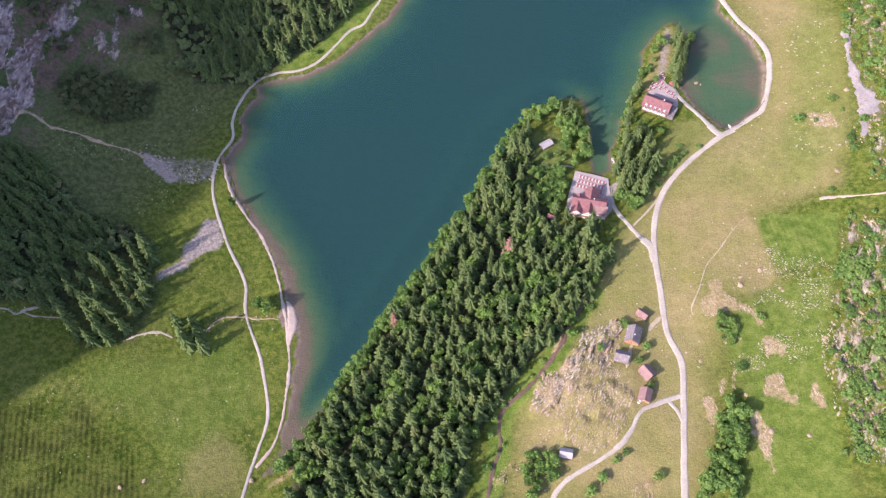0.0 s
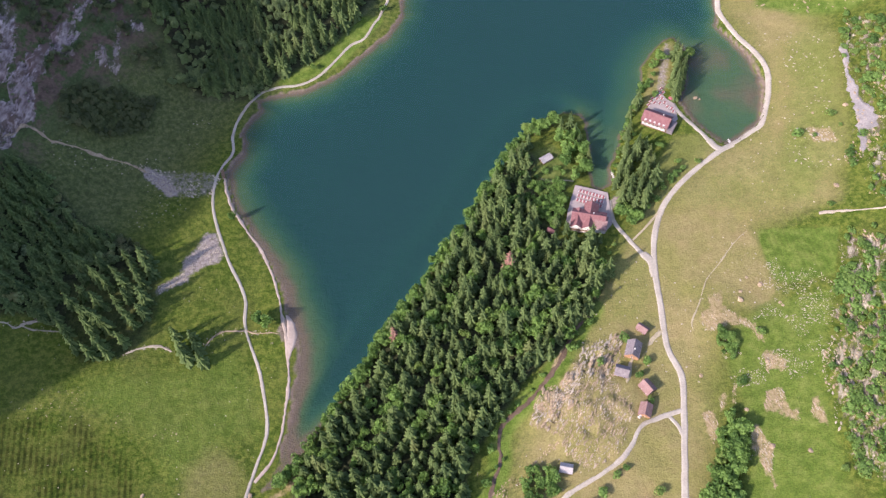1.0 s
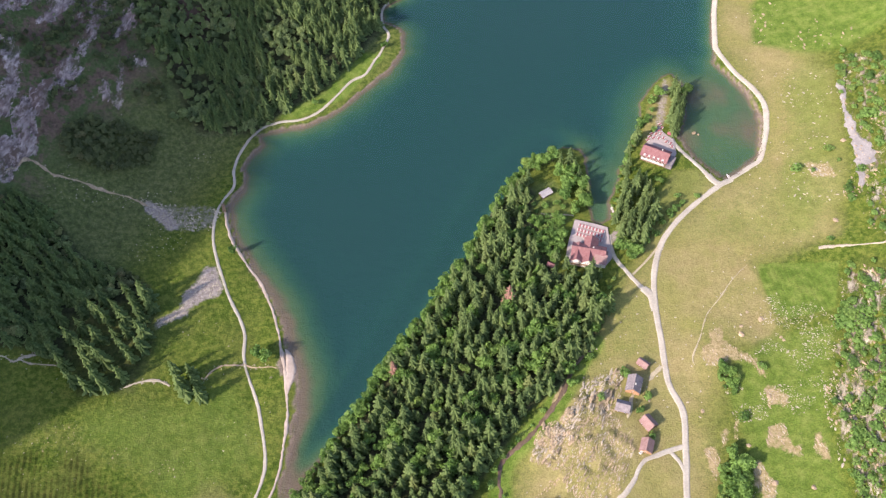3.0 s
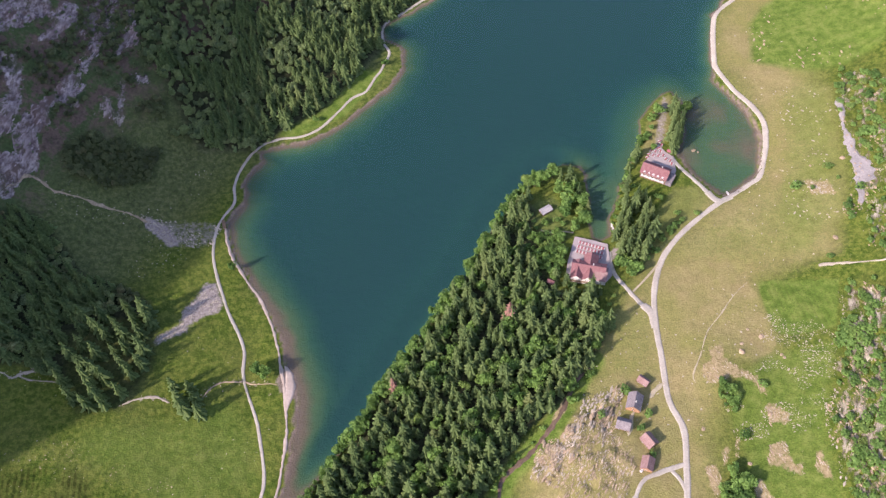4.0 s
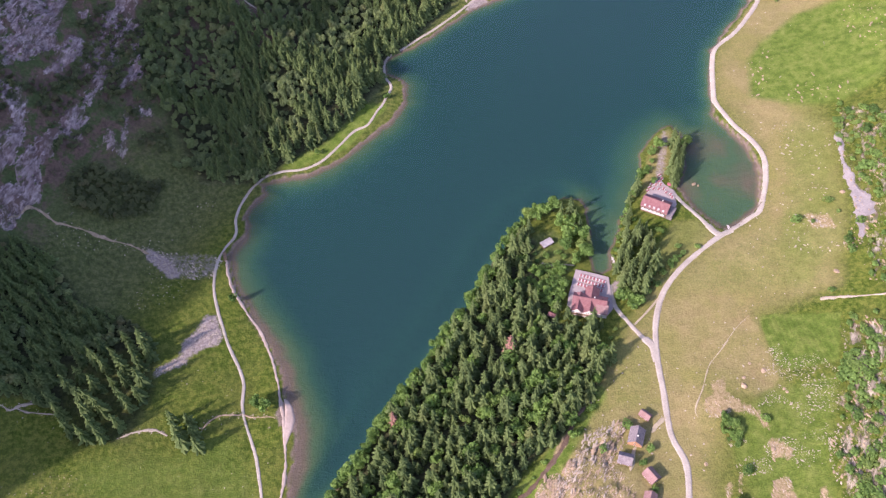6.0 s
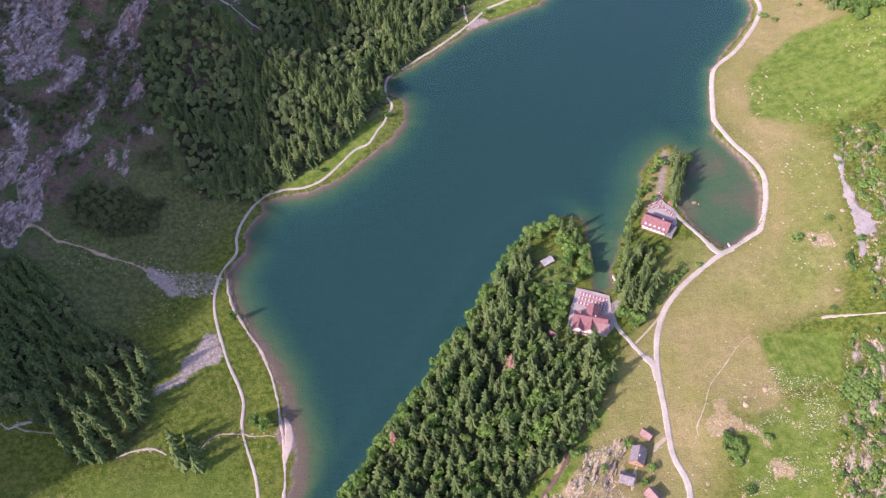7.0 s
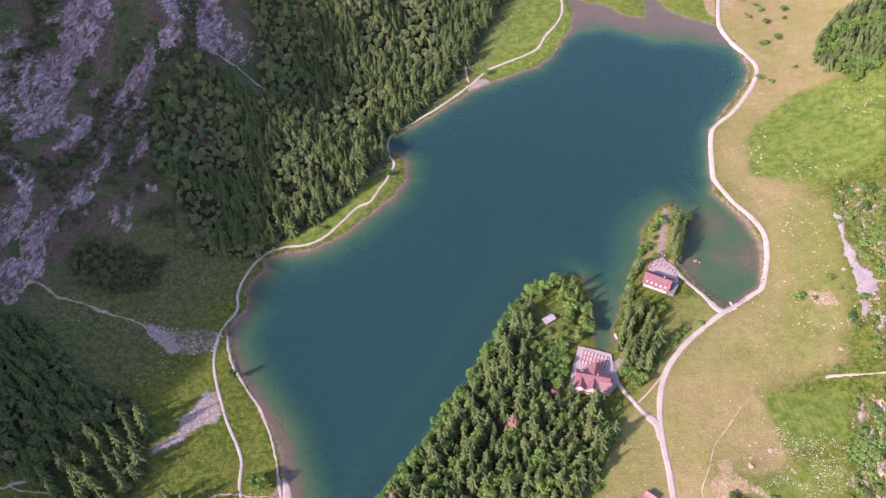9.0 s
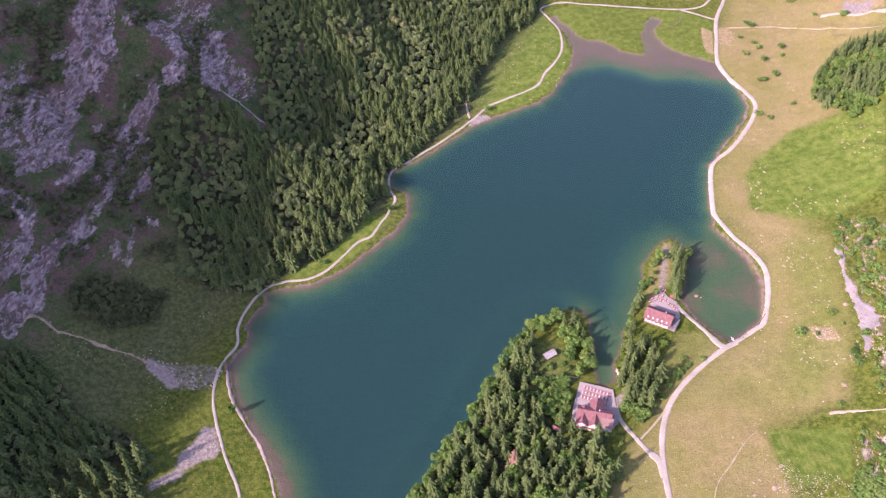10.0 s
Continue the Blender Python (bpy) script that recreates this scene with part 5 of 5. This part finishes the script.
woods("scrub", scatter([(-223, 509.1), (-203.1, 523), (-195.3, 511.4), (-207.3, 499.1)], 4.5, 24), LEAFY, (3, 6), (0.8, 1.2), SCRUB, "dark dense scrub on the shaded slope", 25)
woods("scrub", scatter([(-199.2, 491.3), (-161, 526.6), (-124.7, 523.3), (-120.7, 490.7), (-147.9, 481.1), (-170.1, 491)], 5.0, 26), LEAFY, (3, 9), (0.8, 1.2), BEECH, "bushes and young trees below the forest", 27)
woods("scrub", scatter([(-260.7, 542), (-222.6, 598.2), (-185.5, 624.5), (-190.5, 586.5), (-211.3, 531), (-231.2, 516.9)], 8.0, 28, clear=lambda x, y: np.min([area_distance(q, x, y) for q in CRAGS], 0) > 1.0), LEAFY, (3, 7), (0.85, 1.25), SCRUB, "scattered scrub below the cliffs", 29)
east = scatter(ROCKS_EAST, 6.5, 30)
woods("scrub", east[fractal(east[:, 0], east[:, 1], 22, 33, 2) > -0.3], SHRUBS, (2.5, 5.5), (1.5, 2.2), LEAVES, "green scrub among pale rocks", 31)
east = scatter(ROCKS_EAST2, 7.5, 34, clear=lambda x, y: area_distance(STREAMR_POOL, x, y) > 2.5)
woods("scrub", east[fractal(east[:, 0], east[:, 1], 22, 35, 2) > -0.2], SHRUBS, (2.5, 6), (1.5, 2.2), LEAVES, "green scrub among pale rocks", 36)


# ---- rocks ----
def rock_shape(seed, rounds=1):
    rng = np.random.default_rng(seed)
    bm = bmesh.new()
    bmesh.ops.create_icosphere(bm, subdivisions=rounds, radius=0.5)
    for v in bm.verts:
        v.co *= 1 + rng.uniform(-0.28, 0.22)
        v.co.z = v.co.z * 0.8 + 0.12
    out = np.array([v.co[:] for v in bm.verts]), np.array([[v.index for v in q.verts] for q in bm.faces])
    bm.free()
    return out


PEBBLES = [rock_shape(k) for k in range(41, 47)]
BOULDER_MESH = [mesh_of("boulder", *rock_shape(k, 2), RIB) for k in range(51, 55)]


def stones(places, size, longer, label, seed, strike=None, material=STONE):
    rng = np.random.default_rng(seed)
    vs, fs, base = [], [], 0
    for (x, y), z in zip(places, ground_at(places[:, 0], places[:, 1])):
        v, f = PEBBLES[rng.integers(len(PEBBLES))]
        a = strike + rng.normal(0, 0.25) if strike is not None else rng.uniform(0, 6.283)
        w = size[0] + (size[1] - size[0]) * rng.uniform() ** 2.2
        long, c, s = w * rng.uniform(1, longer), math.cos(a), math.sin(a)
        low = w * rng.uniform(0.35, 0.75)
        vs.append(np.stack([v[:, 0] * long * c - v[:, 1] * w * s + x, v[:, 0] * long * s + v[:, 1] * w * c + y, v[:, 2] * low + z], 1))
        fs.append(f + base)
        base += len(v)
    tagged(new("stones", mesh_of("stones", np.concatenate(vs), np.concatenate(fs), material)), label, "stones", kind="stuff")


def patchy(places, size, seed, above):
    return places[fractal(places[:, 0], places[:, 1], size, seed, 3) > above]


faces = np.concatenate([scatter(q, 2.6, 180 + n) for n, q in enumerate(CRAGS)])
stones(patchy(faces, 11, 181, 0.12), (0.4, 2.2), 4.0, "broken grey limestone blocks of the rock faces", 182, strike=1.14, material=CRAG)
faces = np.concatenate([scatter(q, 2.6, 185 + n) for n, q in enumerate(SPARSE_CRAGS)])
stones(patchy(faces, 8, 186, -0.05), (0.4, 1.3), 2.6, "pale loose blocks on the broken slope", 187, strike=1.14, material=CRAG)
for n, line in enumerate(STREAM_LINES):
    bank = np.repeat(line, 3, 0)
    bank = bank + np.random.default_rng(270 + n).normal(0, 1.3, bank.shape)
    stones(bank, (0.25, 1.0), 2.2, "pale stones along the dry stream bed", 280 + n)
stones(patchy(scatter(STONY, 1.7, 91), 11, 92, 0.0), (0.2, 0.95), 3.4, "pale stones scattered over the pasture", 93)
for n, q in enumerate(SLABS):
    stones(patchy(scatter(q, 2.3, 190 + n), 8, 194, -0.2), (1.0, 3.2), 3.6, "large tilted limestone slabs of the knoll", 192 + n, strike=0.9, material=RIB)
for n, q in enumerate(LEDGE_LINES):
    ledge = curve_through(q, 1.3)
    stones(ledge + np.random.default_rng(195 + n).normal(0, 0.7, ledge.shape), (0.5, 1.8), 2.4, "pale limestone ledge on the stony slope", 196 + n, strike=1.4)
stones(patchy(scatter(KNOLL, 1.5, 94), 7, 95, -0.4), (0.25, 1.15), 5.0, "brown rock ribs of the knoll", 96, strike=0.9, material=RIB)
stones(patchy(scatter(KNOLL, 2.4, 122), 9, 123, -0.1), (0.35, 1.3), 3.4, "pale blocks on the knoll", 124, strike=0.9)
stones(patchy(scatter(ROCKY_TOP, 2.0, 340), 8, 341, -0.2), (0.5, 2.0), 3.6, "pale broken ledges along the top of the knoll", 342, strike=0.9)
stones(patchy(scatter(KNOLL3, 2.0, 125), 9, 126, 0.0), (0.3, 1.3), 3.0, "brown rocks below the gravel track", 127, strike=0.9, material=RIB)
stones(patchy(scatter(KNOLL2, 2.0, 97), 12, 98, -0.1), (0.4, 1.6), 2.6, "brown rocks beside the brook", 99, strike=0.9, material=RIB)
stones(patchy(scatter([(-225, 467.8), (-164.6, 474.4), (-164.5, 419.2), (-194.5, 352.2), (-254.5, 388.7), (-284, 421.7)], 4.0, 128), 14, 129, 0.25), (0.3, 1.1), 1.6, "scattered stones on the shaded meadow", 131)
stones(patchy(scatter(ROCKS_EAST, 3.0, 101), 18, 102, 0.0), (0.4, 1.9), 2.6, "beige rocks of the stony slope", 103, strike=1.9, material=RIB)
stones(patchy(scatter(ROCKS_EAST2, 3.4, 104), 18, 105, 0.0), (0.4, 1.9), 2.2, "beige rocks of the stony slope", 106, strike=1.9, material=RIB)
for n, scar in enumerate(SCARS[:8]):
    stones(patchy(scatter(scar, 1.9, 130 + n), 6, 150, -0.15), (0.25, 1.2), 4.5, "brown stone ribs in the bare scar", 140 + n, strike=1.75, material=RIB)
    stones(patchy(scatter(scar, 1.9, 230 + n), 7, 160, 0.0), (0.25, 0.95), 5.0, "pale stone ribs in the bare scar", 240 + n, strike=1.75)
stones(patchy(scatter(PALE_EAST, 4.5, 330), 14, 331, 0.05), (0.35, 1.5), 3.0, "pale stones strewn over the sunny pasture", 332)
stones(scatter(SCARS[8], 2.6, 333), (0.5, 1.9), 2.4, "pale rocks of the bare knob in the pasture", 334)
stones(patchy(scatter(LUSH_FAR, 6.0, 107), 25, 108, 0.0), (0.6, 2.2), 3.0, "pale stones in the far pasture", 109, material=RIB)
stones(patchy(scatter(GULLY_WEST, 3.2, 260), 12, 261, 0.3), (0.2, 0.8), 2.0, "small stones along the grassy gully", 262, material=RIB)
stones(patchy(scatter(WEST_MEADOW, 9.0, 110), 20, 111, 0.35), (0.3, 0.9), 1.6, "small stones in the lush meadow", 112)
stones(patchy(scatter(LUSH_HEAD, 6.0, 113), 15, 114, 0.1), (0.6, 1.6), 1.6, "pale stones in the far meadow", 115)
stones(patchy(scatter(DRY, 9.0, 116), 30, 117, 0.2), (0.4, 1.3), 1.8, "small stones in the dry meadow", 118)
stones(patchy(scatter(SCREE_LOW, 1.7, 119), 10, 120, -0.15), (0.3, 1.3), 2.6, "loose blocks in the scree", 121, strike=0.9)
stones(patchy(scatter(SCREE_FAN, 2.1, 320), 9, 321, -0.2), (0.4, 1.9), 2.4, "grey blocks of the scree fan", 322, strike=2.3)
stones(scatter(FAN_EDGE, 1.8, 323), (0.3, 1.4), 2.4, "pale rubble along the lower edge of the scree fan", 324, strike=2.3)
for n, (x, y) in enumerate([(193.9, 248.6), (208.1, 251.5), (201.4, 258.8), (200.5, 136.4), (173.1, 168), (180.7, 143.1), (216.1, 236.1), (-137.5, 159.2), (-214.7, 162.5), (312.3, 384.6), (289.7, 385.5), (195.2, 197.3), (152.7, 194.7), (281.4, 316.5), (319.8, 348.9), (313.3, 345.4), (-200.9, 165.1), (191.6, 242.2), (217.1, 233.7)]):
    ob = tagged(new("boulder", BOULDER_MESH[n % 4]), "large pale limestone boulder in the grass", "boulder", "meadow boulders")
    w = (2.4, 3.4, 1.8, 2.8)[n % 4]
    ob.matrix_basis = pose(x, y, float(ground_at(x, y)) + 0.1, 0, 0, 37 * n) @ Matrix.Diagonal((w * 1.25, w, w * 0.6, 1))
for n, (x, y) in enumerate([(213, 423), (216, 421)]):
    ob = tagged(new("boulder", BOULDER_MESH[n]), "pale boulder standing out of the shallow bay", "boulder")
    ob.matrix_basis = pose(x, y, -0.3, 0, 0, 40 * n) @ Matrix.Diagonal((3.6 - 2 * n, 2.8 - 1.4 * n, 2.6 - n, 1))


# ---- houses ----
def gable_wall(length, wide, tall, rise):
    """A solid house body with gables at both ends, ridge along x."""
    bm = bmesh.new()
    v = []
    for sx in (-1, 1):
        v.append([bm.verts.new((sx * length / 2, y, z)) for y, z in ((-wide / 2, -1.5), (wide / 2, -1.5), (wide / 2, tall), (0, tall + rise), (-wide / 2, tall))])
    bm.faces.new(v[0][::-1])
    bm.faces.new(v[1])
    for k in range(5):
        bm.faces.new((v[0][k], v[0][(k + 1) % 5], v[1][(k + 1) % 5], v[1][k]))
    bmesh.ops.recalc_face_normals(bm, faces=bm.faces)
    return bm


def roof_slope(length, wide, tall, rise, side, over=0.7, thick=0.22):
    run = math.hypot(wide / 2, rise)
    tilt = math.degrees(math.atan2(rise, wide / 2))
    full = run + over
    mid = (wide / 2 + over * math.cos(radians(tilt))) / 2
    z = tall + rise - mid * math.tan(radians(tilt)) + thick * 0.6
    return boxed(length + 2 * over, full, thick, 0, side * mid, z, bevel=0.04, rx=-side * tilt)


def window(parent, x, y, z, facing, wide=1.0, tall=1.2):
    """A framed window on a wall; facing: degrees of the wall's outward side."""
    c, s = math.cos(radians(facing)), math.sin(radians(facing))
    fr = part("window", boxed(0.10, wide, tall, x + c * 0.05, y + s * 0.05, z, facing, 0.02), WHITE, parent, "white framed window")
    part("pane", boxed(0.06, wide - 0.25, tall - 0.25, x + c * 0.09, y + s * 0.09, z, facing), GLASS, fr)


def house(name, label, x, y, rz, length, wide, tall, rise, wall_mat, roof_mat, windows=(2, 1), chimney=None, z=None, over=0.7):
    z = float(ground_at(x, y)) if z is None else z
    ob = thing(name, x, y, z, rz, label, "house")
    part("wall", gable_wall(length, wide, tall, rise), wall_mat, ob)
    for side in (-1, 1):
        part("roof", roof_slope(length, wide, tall, rise, side, over), roof_mat, ob)
    part("ridge", boxed(length + 2 * over, 0.35, 0.18, 0, 0, tall + rise + 0.22, bevel=0.05), roof_mat, ob)
    nl, nw = windows
    rows = [1.5] if tall < 4 else [1.5, 4.2]
    for zz in rows:
        for k in range(nl):
            px = (k + 0.5) / nl * length - length / 2
            for side in (-1, 1):
                window(ob, px, side * wide / 2, zz, 90 * side)
        for k in range(nw):
            py = (k + 0.5) / nw * wide - wide / 2
            for side in (-1, 1):
                window(ob, side * length / 2, py * 0.8, zz, 0 if side > 0 else 180)
    if chimney:
        cx, cy = chimney
        part("chimney", boxed(0.7, 0.7, 2.0, cx, cy, tall + rise * (1 - abs(cy) / (wide / 2)) + 0.6, bevel=0.04), PLASTER, ob)
    return ob


def yard(name, pts, material, label, lift=0.3):
    """A levelled paved yard with a low edge."""
    z = max(float(ground_at(x, y)) for x, y in pts) + lift
    bm = bmesh.new()
    top = bm.faces.new([bm.verts.new((x, y, z)) for x, y in pts])
    low = bmesh.ops.extrude_face_region(bm, geom=[top])
    for v in [g for g in low["geom"] if isinstance(g, bmesh.types.BMVert)]:
        v.co.z -= 3.0
    bmesh.ops.recalc_face_normals(bm, faces=bm.faces)
    me = bpy.data.meshes.new(name)
    bm.to_mesh(me)
    bm.free()
    me.materials.append(material)
    tagged(new(name, me), label, "terrace", kind="structure")
    return z


Z1 = yard("pavement", [(104.4, 355.2), (116.7, 349.6), (126.4, 344.5), (125, 330.8), (123.6, 317.6), (116.5, 310.9), (89.3, 317), (94.6, 333.6)], PAVING, "pale paved terrace of the lakeside inn")
Z2 = yard("pavement", [(187.1, 433.5), (190.1, 424.3), (195.1, 417.8), (193.5, 403.4), (186.4, 393.3), (171.1, 401.2), (169.8, 413.6), (178.8, 423.5)], PAVING, "pale paved terrace of the peninsula inn")


def wing(parent, x, y, turn, length, wide, tall, rise, wall_mat, roof_mat, over=0.6):
    """A gabled wing of a larger house, placed within it."""
    m = pose(x, y, 0, 0, 0, turn)
    for name, bm, mat in (("wall", gable_wall(length, wide, tall, rise), wall_mat), ("roof", roof_slope(length, wide, tall, rise, -1, over), roof_mat), ("roof", roof_slope(length, wide, tall, rise, 1, over), roof_mat), ("ridge", boxed(length + 2 * over, 0.35, 0.18, 0, 0, tall + rise + 0.22, bevel=0.05), roof_mat)):
        bmesh.ops.transform(bm, matrix=m, verts=bm.verts)
        part(name, bm, mat, parent)


def lakeside_inn(x, y, turn):
    ob = house("inn", "large lakeside inn with red tiled roofs and white walls", x, y, turn, 23, 11, 5.8, 3.8, PLASTER, ROOF_RED, (6, 3), (3, 1.5), z=Z1)
    wing(ob, -7.5, -2.5, 90, 14, 8, 5.4, 3.2, PLASTER, ROOF_RED)
    wing(ob, 1.0, -4.5, 90, 10, 8.5, 5.2, 3.8, PLASTER, ROOF_RED)
    wing(ob, 9.0, -2.5, 0, 8, 11, 4.8, 3.0, PLASTER, ROOF_PINK)
    wing(ob, 0.5, 5.5, 90, 12, 9.5, 5.4, 3.7, PLASTER, ROOF_RED)
    for k in range(4):
        window(ob, -0.9 + 1.3 * k, -9.5, 4.6, -90, 0.8, 1.1)
        window(ob, -9.5 + 1.3 * k, -9.5, 3.6, -90, 0.8, 1.1)
    part("balcony", boxed(9.5, 1.4, 0.25, 1.0, -10.2, 3.0, bevel=0.05), TIMBER, ob, "brown wooden balcony")
    part("balcony", boxed(8.5, 1.4, 0.25, -7.5, -10.2, 2.6, bevel=0.05), TIMBER, ob, "brown wooden balcony")
    part("awning", boxed(6.0, 3.0, 0.12, -8.0, 6.4, 3.1, bevel=0.04, rx=-8), ROOF_GREY, ob, "dark grey awning")
    for k in (-6.3, 8.6):
        part("skylight", boxed(0.9, 1.2, 0.12, k, 2.2, 8.35, bevel=0.03, rx=-34.6), GLASS, ob, "dark roof window")


def peninsula_inn(x, y, turn):
    ob = house("inn", "red-roofed inn with white dormers on the peninsula", x, y, turn, 20, 12, 5.6, 4.4, TIMBER, ROOF_RED, (7, 3), (4, 1.5), z=Z2)
    for k in range(5):
        bm = block(bmesh.new(), 1.4, 1.5, 1.1, -7.2 + 3.6 * k, -5.4, 6.3, bevel=0.05)
        dormer = part("dormer", bm, WHITE, ob, "small white dormer")
        part("pane", boxed(0.9, 0.06, 0.7, -7.2 + 3.6 * k, -6.17, 6.3), GLASS, dormer)
    part("balcony", boxed(18, 1.5, 0.25, 0, -6.8, 2.9, bevel=0.05), WHITE, ob, "white railed balcony")
    for k in range(6):
        part("awning", boxed(1.6, 1.1, 0.1, -8.2 + 3.2 * k, -7.3, 4.3, bevel=0.03, rx=18), WHITE, ob, "small white awning")
    part("annex", boxed(4.5, 11, 3.2, 12.4, -0.5, 1.6, bevel=0.08), ROOF_GREY, ob, "flat grey annex")


lakeside_inn(*(107.3, 322.3, -20.7))
peninsula_inn(*(176.6, 402.1, -36.0))
for (x, y, rz), l, w, tall, rise, wall_mat, roof_mat, label in (
    ((124.2, 232.5, -47.5), 6.8, 4.8, 2.6, 1.9, TIMBER, ROOF_PINK, "small timber hut with a faded pink tile roof"),
    ((114.4, 217.9, -115.0), 10.5, 9.0, 4.2, 3.2, SHINGLE, ROOF_GREY, "shingled farmhouse with a grey gable roof"),
    ((103.8, 203.9, -24.0), 8.2, 7.2, 3.0, 2.6, TIMBER, ROOF_GREY, "timber barn with a pale grey roof"),
    ((117.0, 191.1, -62.4), 8.2, 7.4, 3.2, 2.8, TIMBER, ROOF_PINK, "timber barn with a faded pink tile roof"),
    ((112.1, 176.4, -115.4), 7.8, 7.2, 2.8, 2.4, SHINGLE, ROOF_PINK, "shingled hut with a faded pink tile roof"),
    ((56.8, 147.5, -18.7), 7.0, 5.5, 2.4, 1.8, TIMBER, ROOF_TIN, "small hut with a pale tin roof"),
    ((79.7, 318.2, -38.5), 5.0, 3.4, 2.2, 1.2, TIMBER, ROOF_RED, "small shed with a dark red roof"),
    ((87.7, 381.9, 25.1), 8.5, 5.0, 2.4, 1.0, TIMBER, ROOF_TIN, "low garden shed with a pale flat-pitched roof"),
):
    house("hut", label, x, y, rz, l, w, tall, rise * 1.25, wall_mat, roof_mat, (2, 1), (1.5, 0.8) if l > 9 else None, over=0.5)


# ---- terrace furniture and boats ----
def table_set(x, y, z, rz):
    ob = thing("picnic_table", x, y, z, rz, "red-topped terrace table with pale benches", "table", "terrace tables")
    part("tabletop", boxed(2.6, 1.1, 0.07, 0, 0, 0.75, bevel=0.02), RED, ob, "red table top")
    for side in (-1, 1):
        part("bench", boxed(2.6, 0.45, 0.06, 0, side * 1.0, 0.46, bevel=0.02), WHITE, ob, "pale bench")
        part("leg", boxed(0.08, 2.2, 0.72, side * 1.0, 0, 0.36, bevel=0.01), TIMBER, ob)
    return ob


def parasol(x, y, z, size, material, label):
    ob = thing("parasol", x, y, z, 20, label, "parasol")
    bm = bmesh.new()
    bmesh.ops.create_cone(bm, cap_ends=True, segments=8, radius1=size / 2, radius2=0.05, depth=0.7, matrix=pose(0, 0, 2.6))
    part("canopy", bm, material, ob)
    bm = bmesh.new()
    bmesh.ops.create_cone(bm, cap_ends=True, segments=8, radius1=0.04, radius2=0.04, depth=2.6, matrix=pose(0, 0, 1.3))
    part("pole", bm, WHITE, ob)


(ax, ay), (bx, by), (cx, cy), _ = [(107.1, 349.1), (122.3, 340.8), (103.5, 341.7), (117.6, 333.4)]
first = table_set(ax, ay, Z1, math.degrees(math.atan2(cy - ay, cx - ax)))
for r in range(3):
    for k in range(8):
        if r or k:
            u, v = k / 7, r / 2
            copy_thing(first, pose(ax + (bx - ax) * u + (cx - ax) * v, ay + (by - ay) * u + (cy - ay) * v, Z1, 0, 0, math.degrees(math.atan2(cy - ay, cx - ax))))
for n, (x, y) in enumerate([(188.5, 434.6), (185.5, 431.4), (189, 430.7), (182.7, 429.1), (186.1, 428), (179.7, 426.1), (183.1, 425.1), (186.8, 424.7), (177.4, 423.1), (180.3, 421.6), (184.2, 420.6), (187.8, 420.2), (175.2, 420.2), (189, 416.1), (191.6, 413.7), (191.9, 410.7)]):
    copy_thing(first, pose(x, y, Z2, 0, 0, 25 + 11 * (n % 4)))
for x, y in [(193.1, 422.4)]:
    parasol(x, y, Z2, 4.2, RED, "large red parasol on the terrace")


def rowing_boat(x, y, rz):
    ob = thing("boat", x, y, -0.15, rz, "white rowing boat moored in the shallows", "boat", "moored boats")
    bm = bmesh.new()
    bmesh.ops.create_cube(bm, size=1)
    bmesh.ops.subdivide_edges(bm, edges=bm.edges, cuts=3, use_grid_fill=True)
    for v in bm.verts:
        taper = 1 - (2 * abs(v.co.x)) ** 2.5 * (0.9 if v.co.x > 0 else 0.4)
        v.co = Vector((v.co.x * 4.2, v.co.y * 1.7 * taper * (0.7 + 0.6 * (v.co.z + 0.5) * 0.5), v.co.z * 0.6 + 0.3))
    part("hull", bm, WHITE, ob)
    for k in (-0.8, 0.5):
        part("thwart", boxed(0.35, 1.1, 0.05, k, 0, 0.64), TIMBER, ob)


for n, (x, y) in enumerate([(134, 363), (134, 359), (226, 377)]):
    rowing_boat(x, y, 70 + 15 * n)

bx, by, brz = (-158.2, 411.0, -79.3)
foot = thing("footbridge", bx, by, float(ground_at(bx, by)) + 0.5, brz, "small plank footbridge over the stream mouth", "bridge")
for k in range(9):
    part("plank", boxed(0.85, 2.4, 0.1, -4 + k, 0, 0.1, bevel=0.02), TIMBER, foot)
for side in (-1, 1):
    part("rail", boxed(9, 0.1, 0.12, 0, side * 1.15, 1.0, bevel=0.02), TIMBER, foot)
    part("beam", boxed(9, 0.25, 0.6, 0, side * 0.9, -0.25, bevel=0.02), TIMBER, foot)
    for k in (-4, 0, 4):
        part("post", boxed(0.12, 0.12, 1.0, k, side * 1.15, 0.55), TIMBER, foot)


def parked_car(x, y, rz):
    ob = thing("car", x, y, float(ground_at(x, y)), rz, "small white car parked beside the huts", "car")
    bm = boxed(4.1, 1.7, 0.62, 0, 0, 0.62, bevel=0.16)
    body = part("body", bm, WHITE, ob)
    cabin = boxed(2.2, 1.5, 0.58, -0.25, 0, 1.18, bevel=0.2)
    part("cabin", cabin, GLASS, body, "dark glazed cabin")
    part("roof", boxed(1.7, 1.36, 0.06, -0.25, 0, 1.49, bevel=0.02), WHITE, body)
    for sx in (-1, 1):
        for sy in (-1, 1):
            bm = bmesh.new()
            bmesh.ops.create_cone(bm, cap_ends=True, segments=12, radius1=0.31, radius2=0.31, depth=0.2, matrix=pose(1.25 * sx, 0.78 * sy, 0.31, 90))
            part("wheel", bm, BARK, ob, "dark rubber wheel")


parked_car(108.5, 173.7, 35)
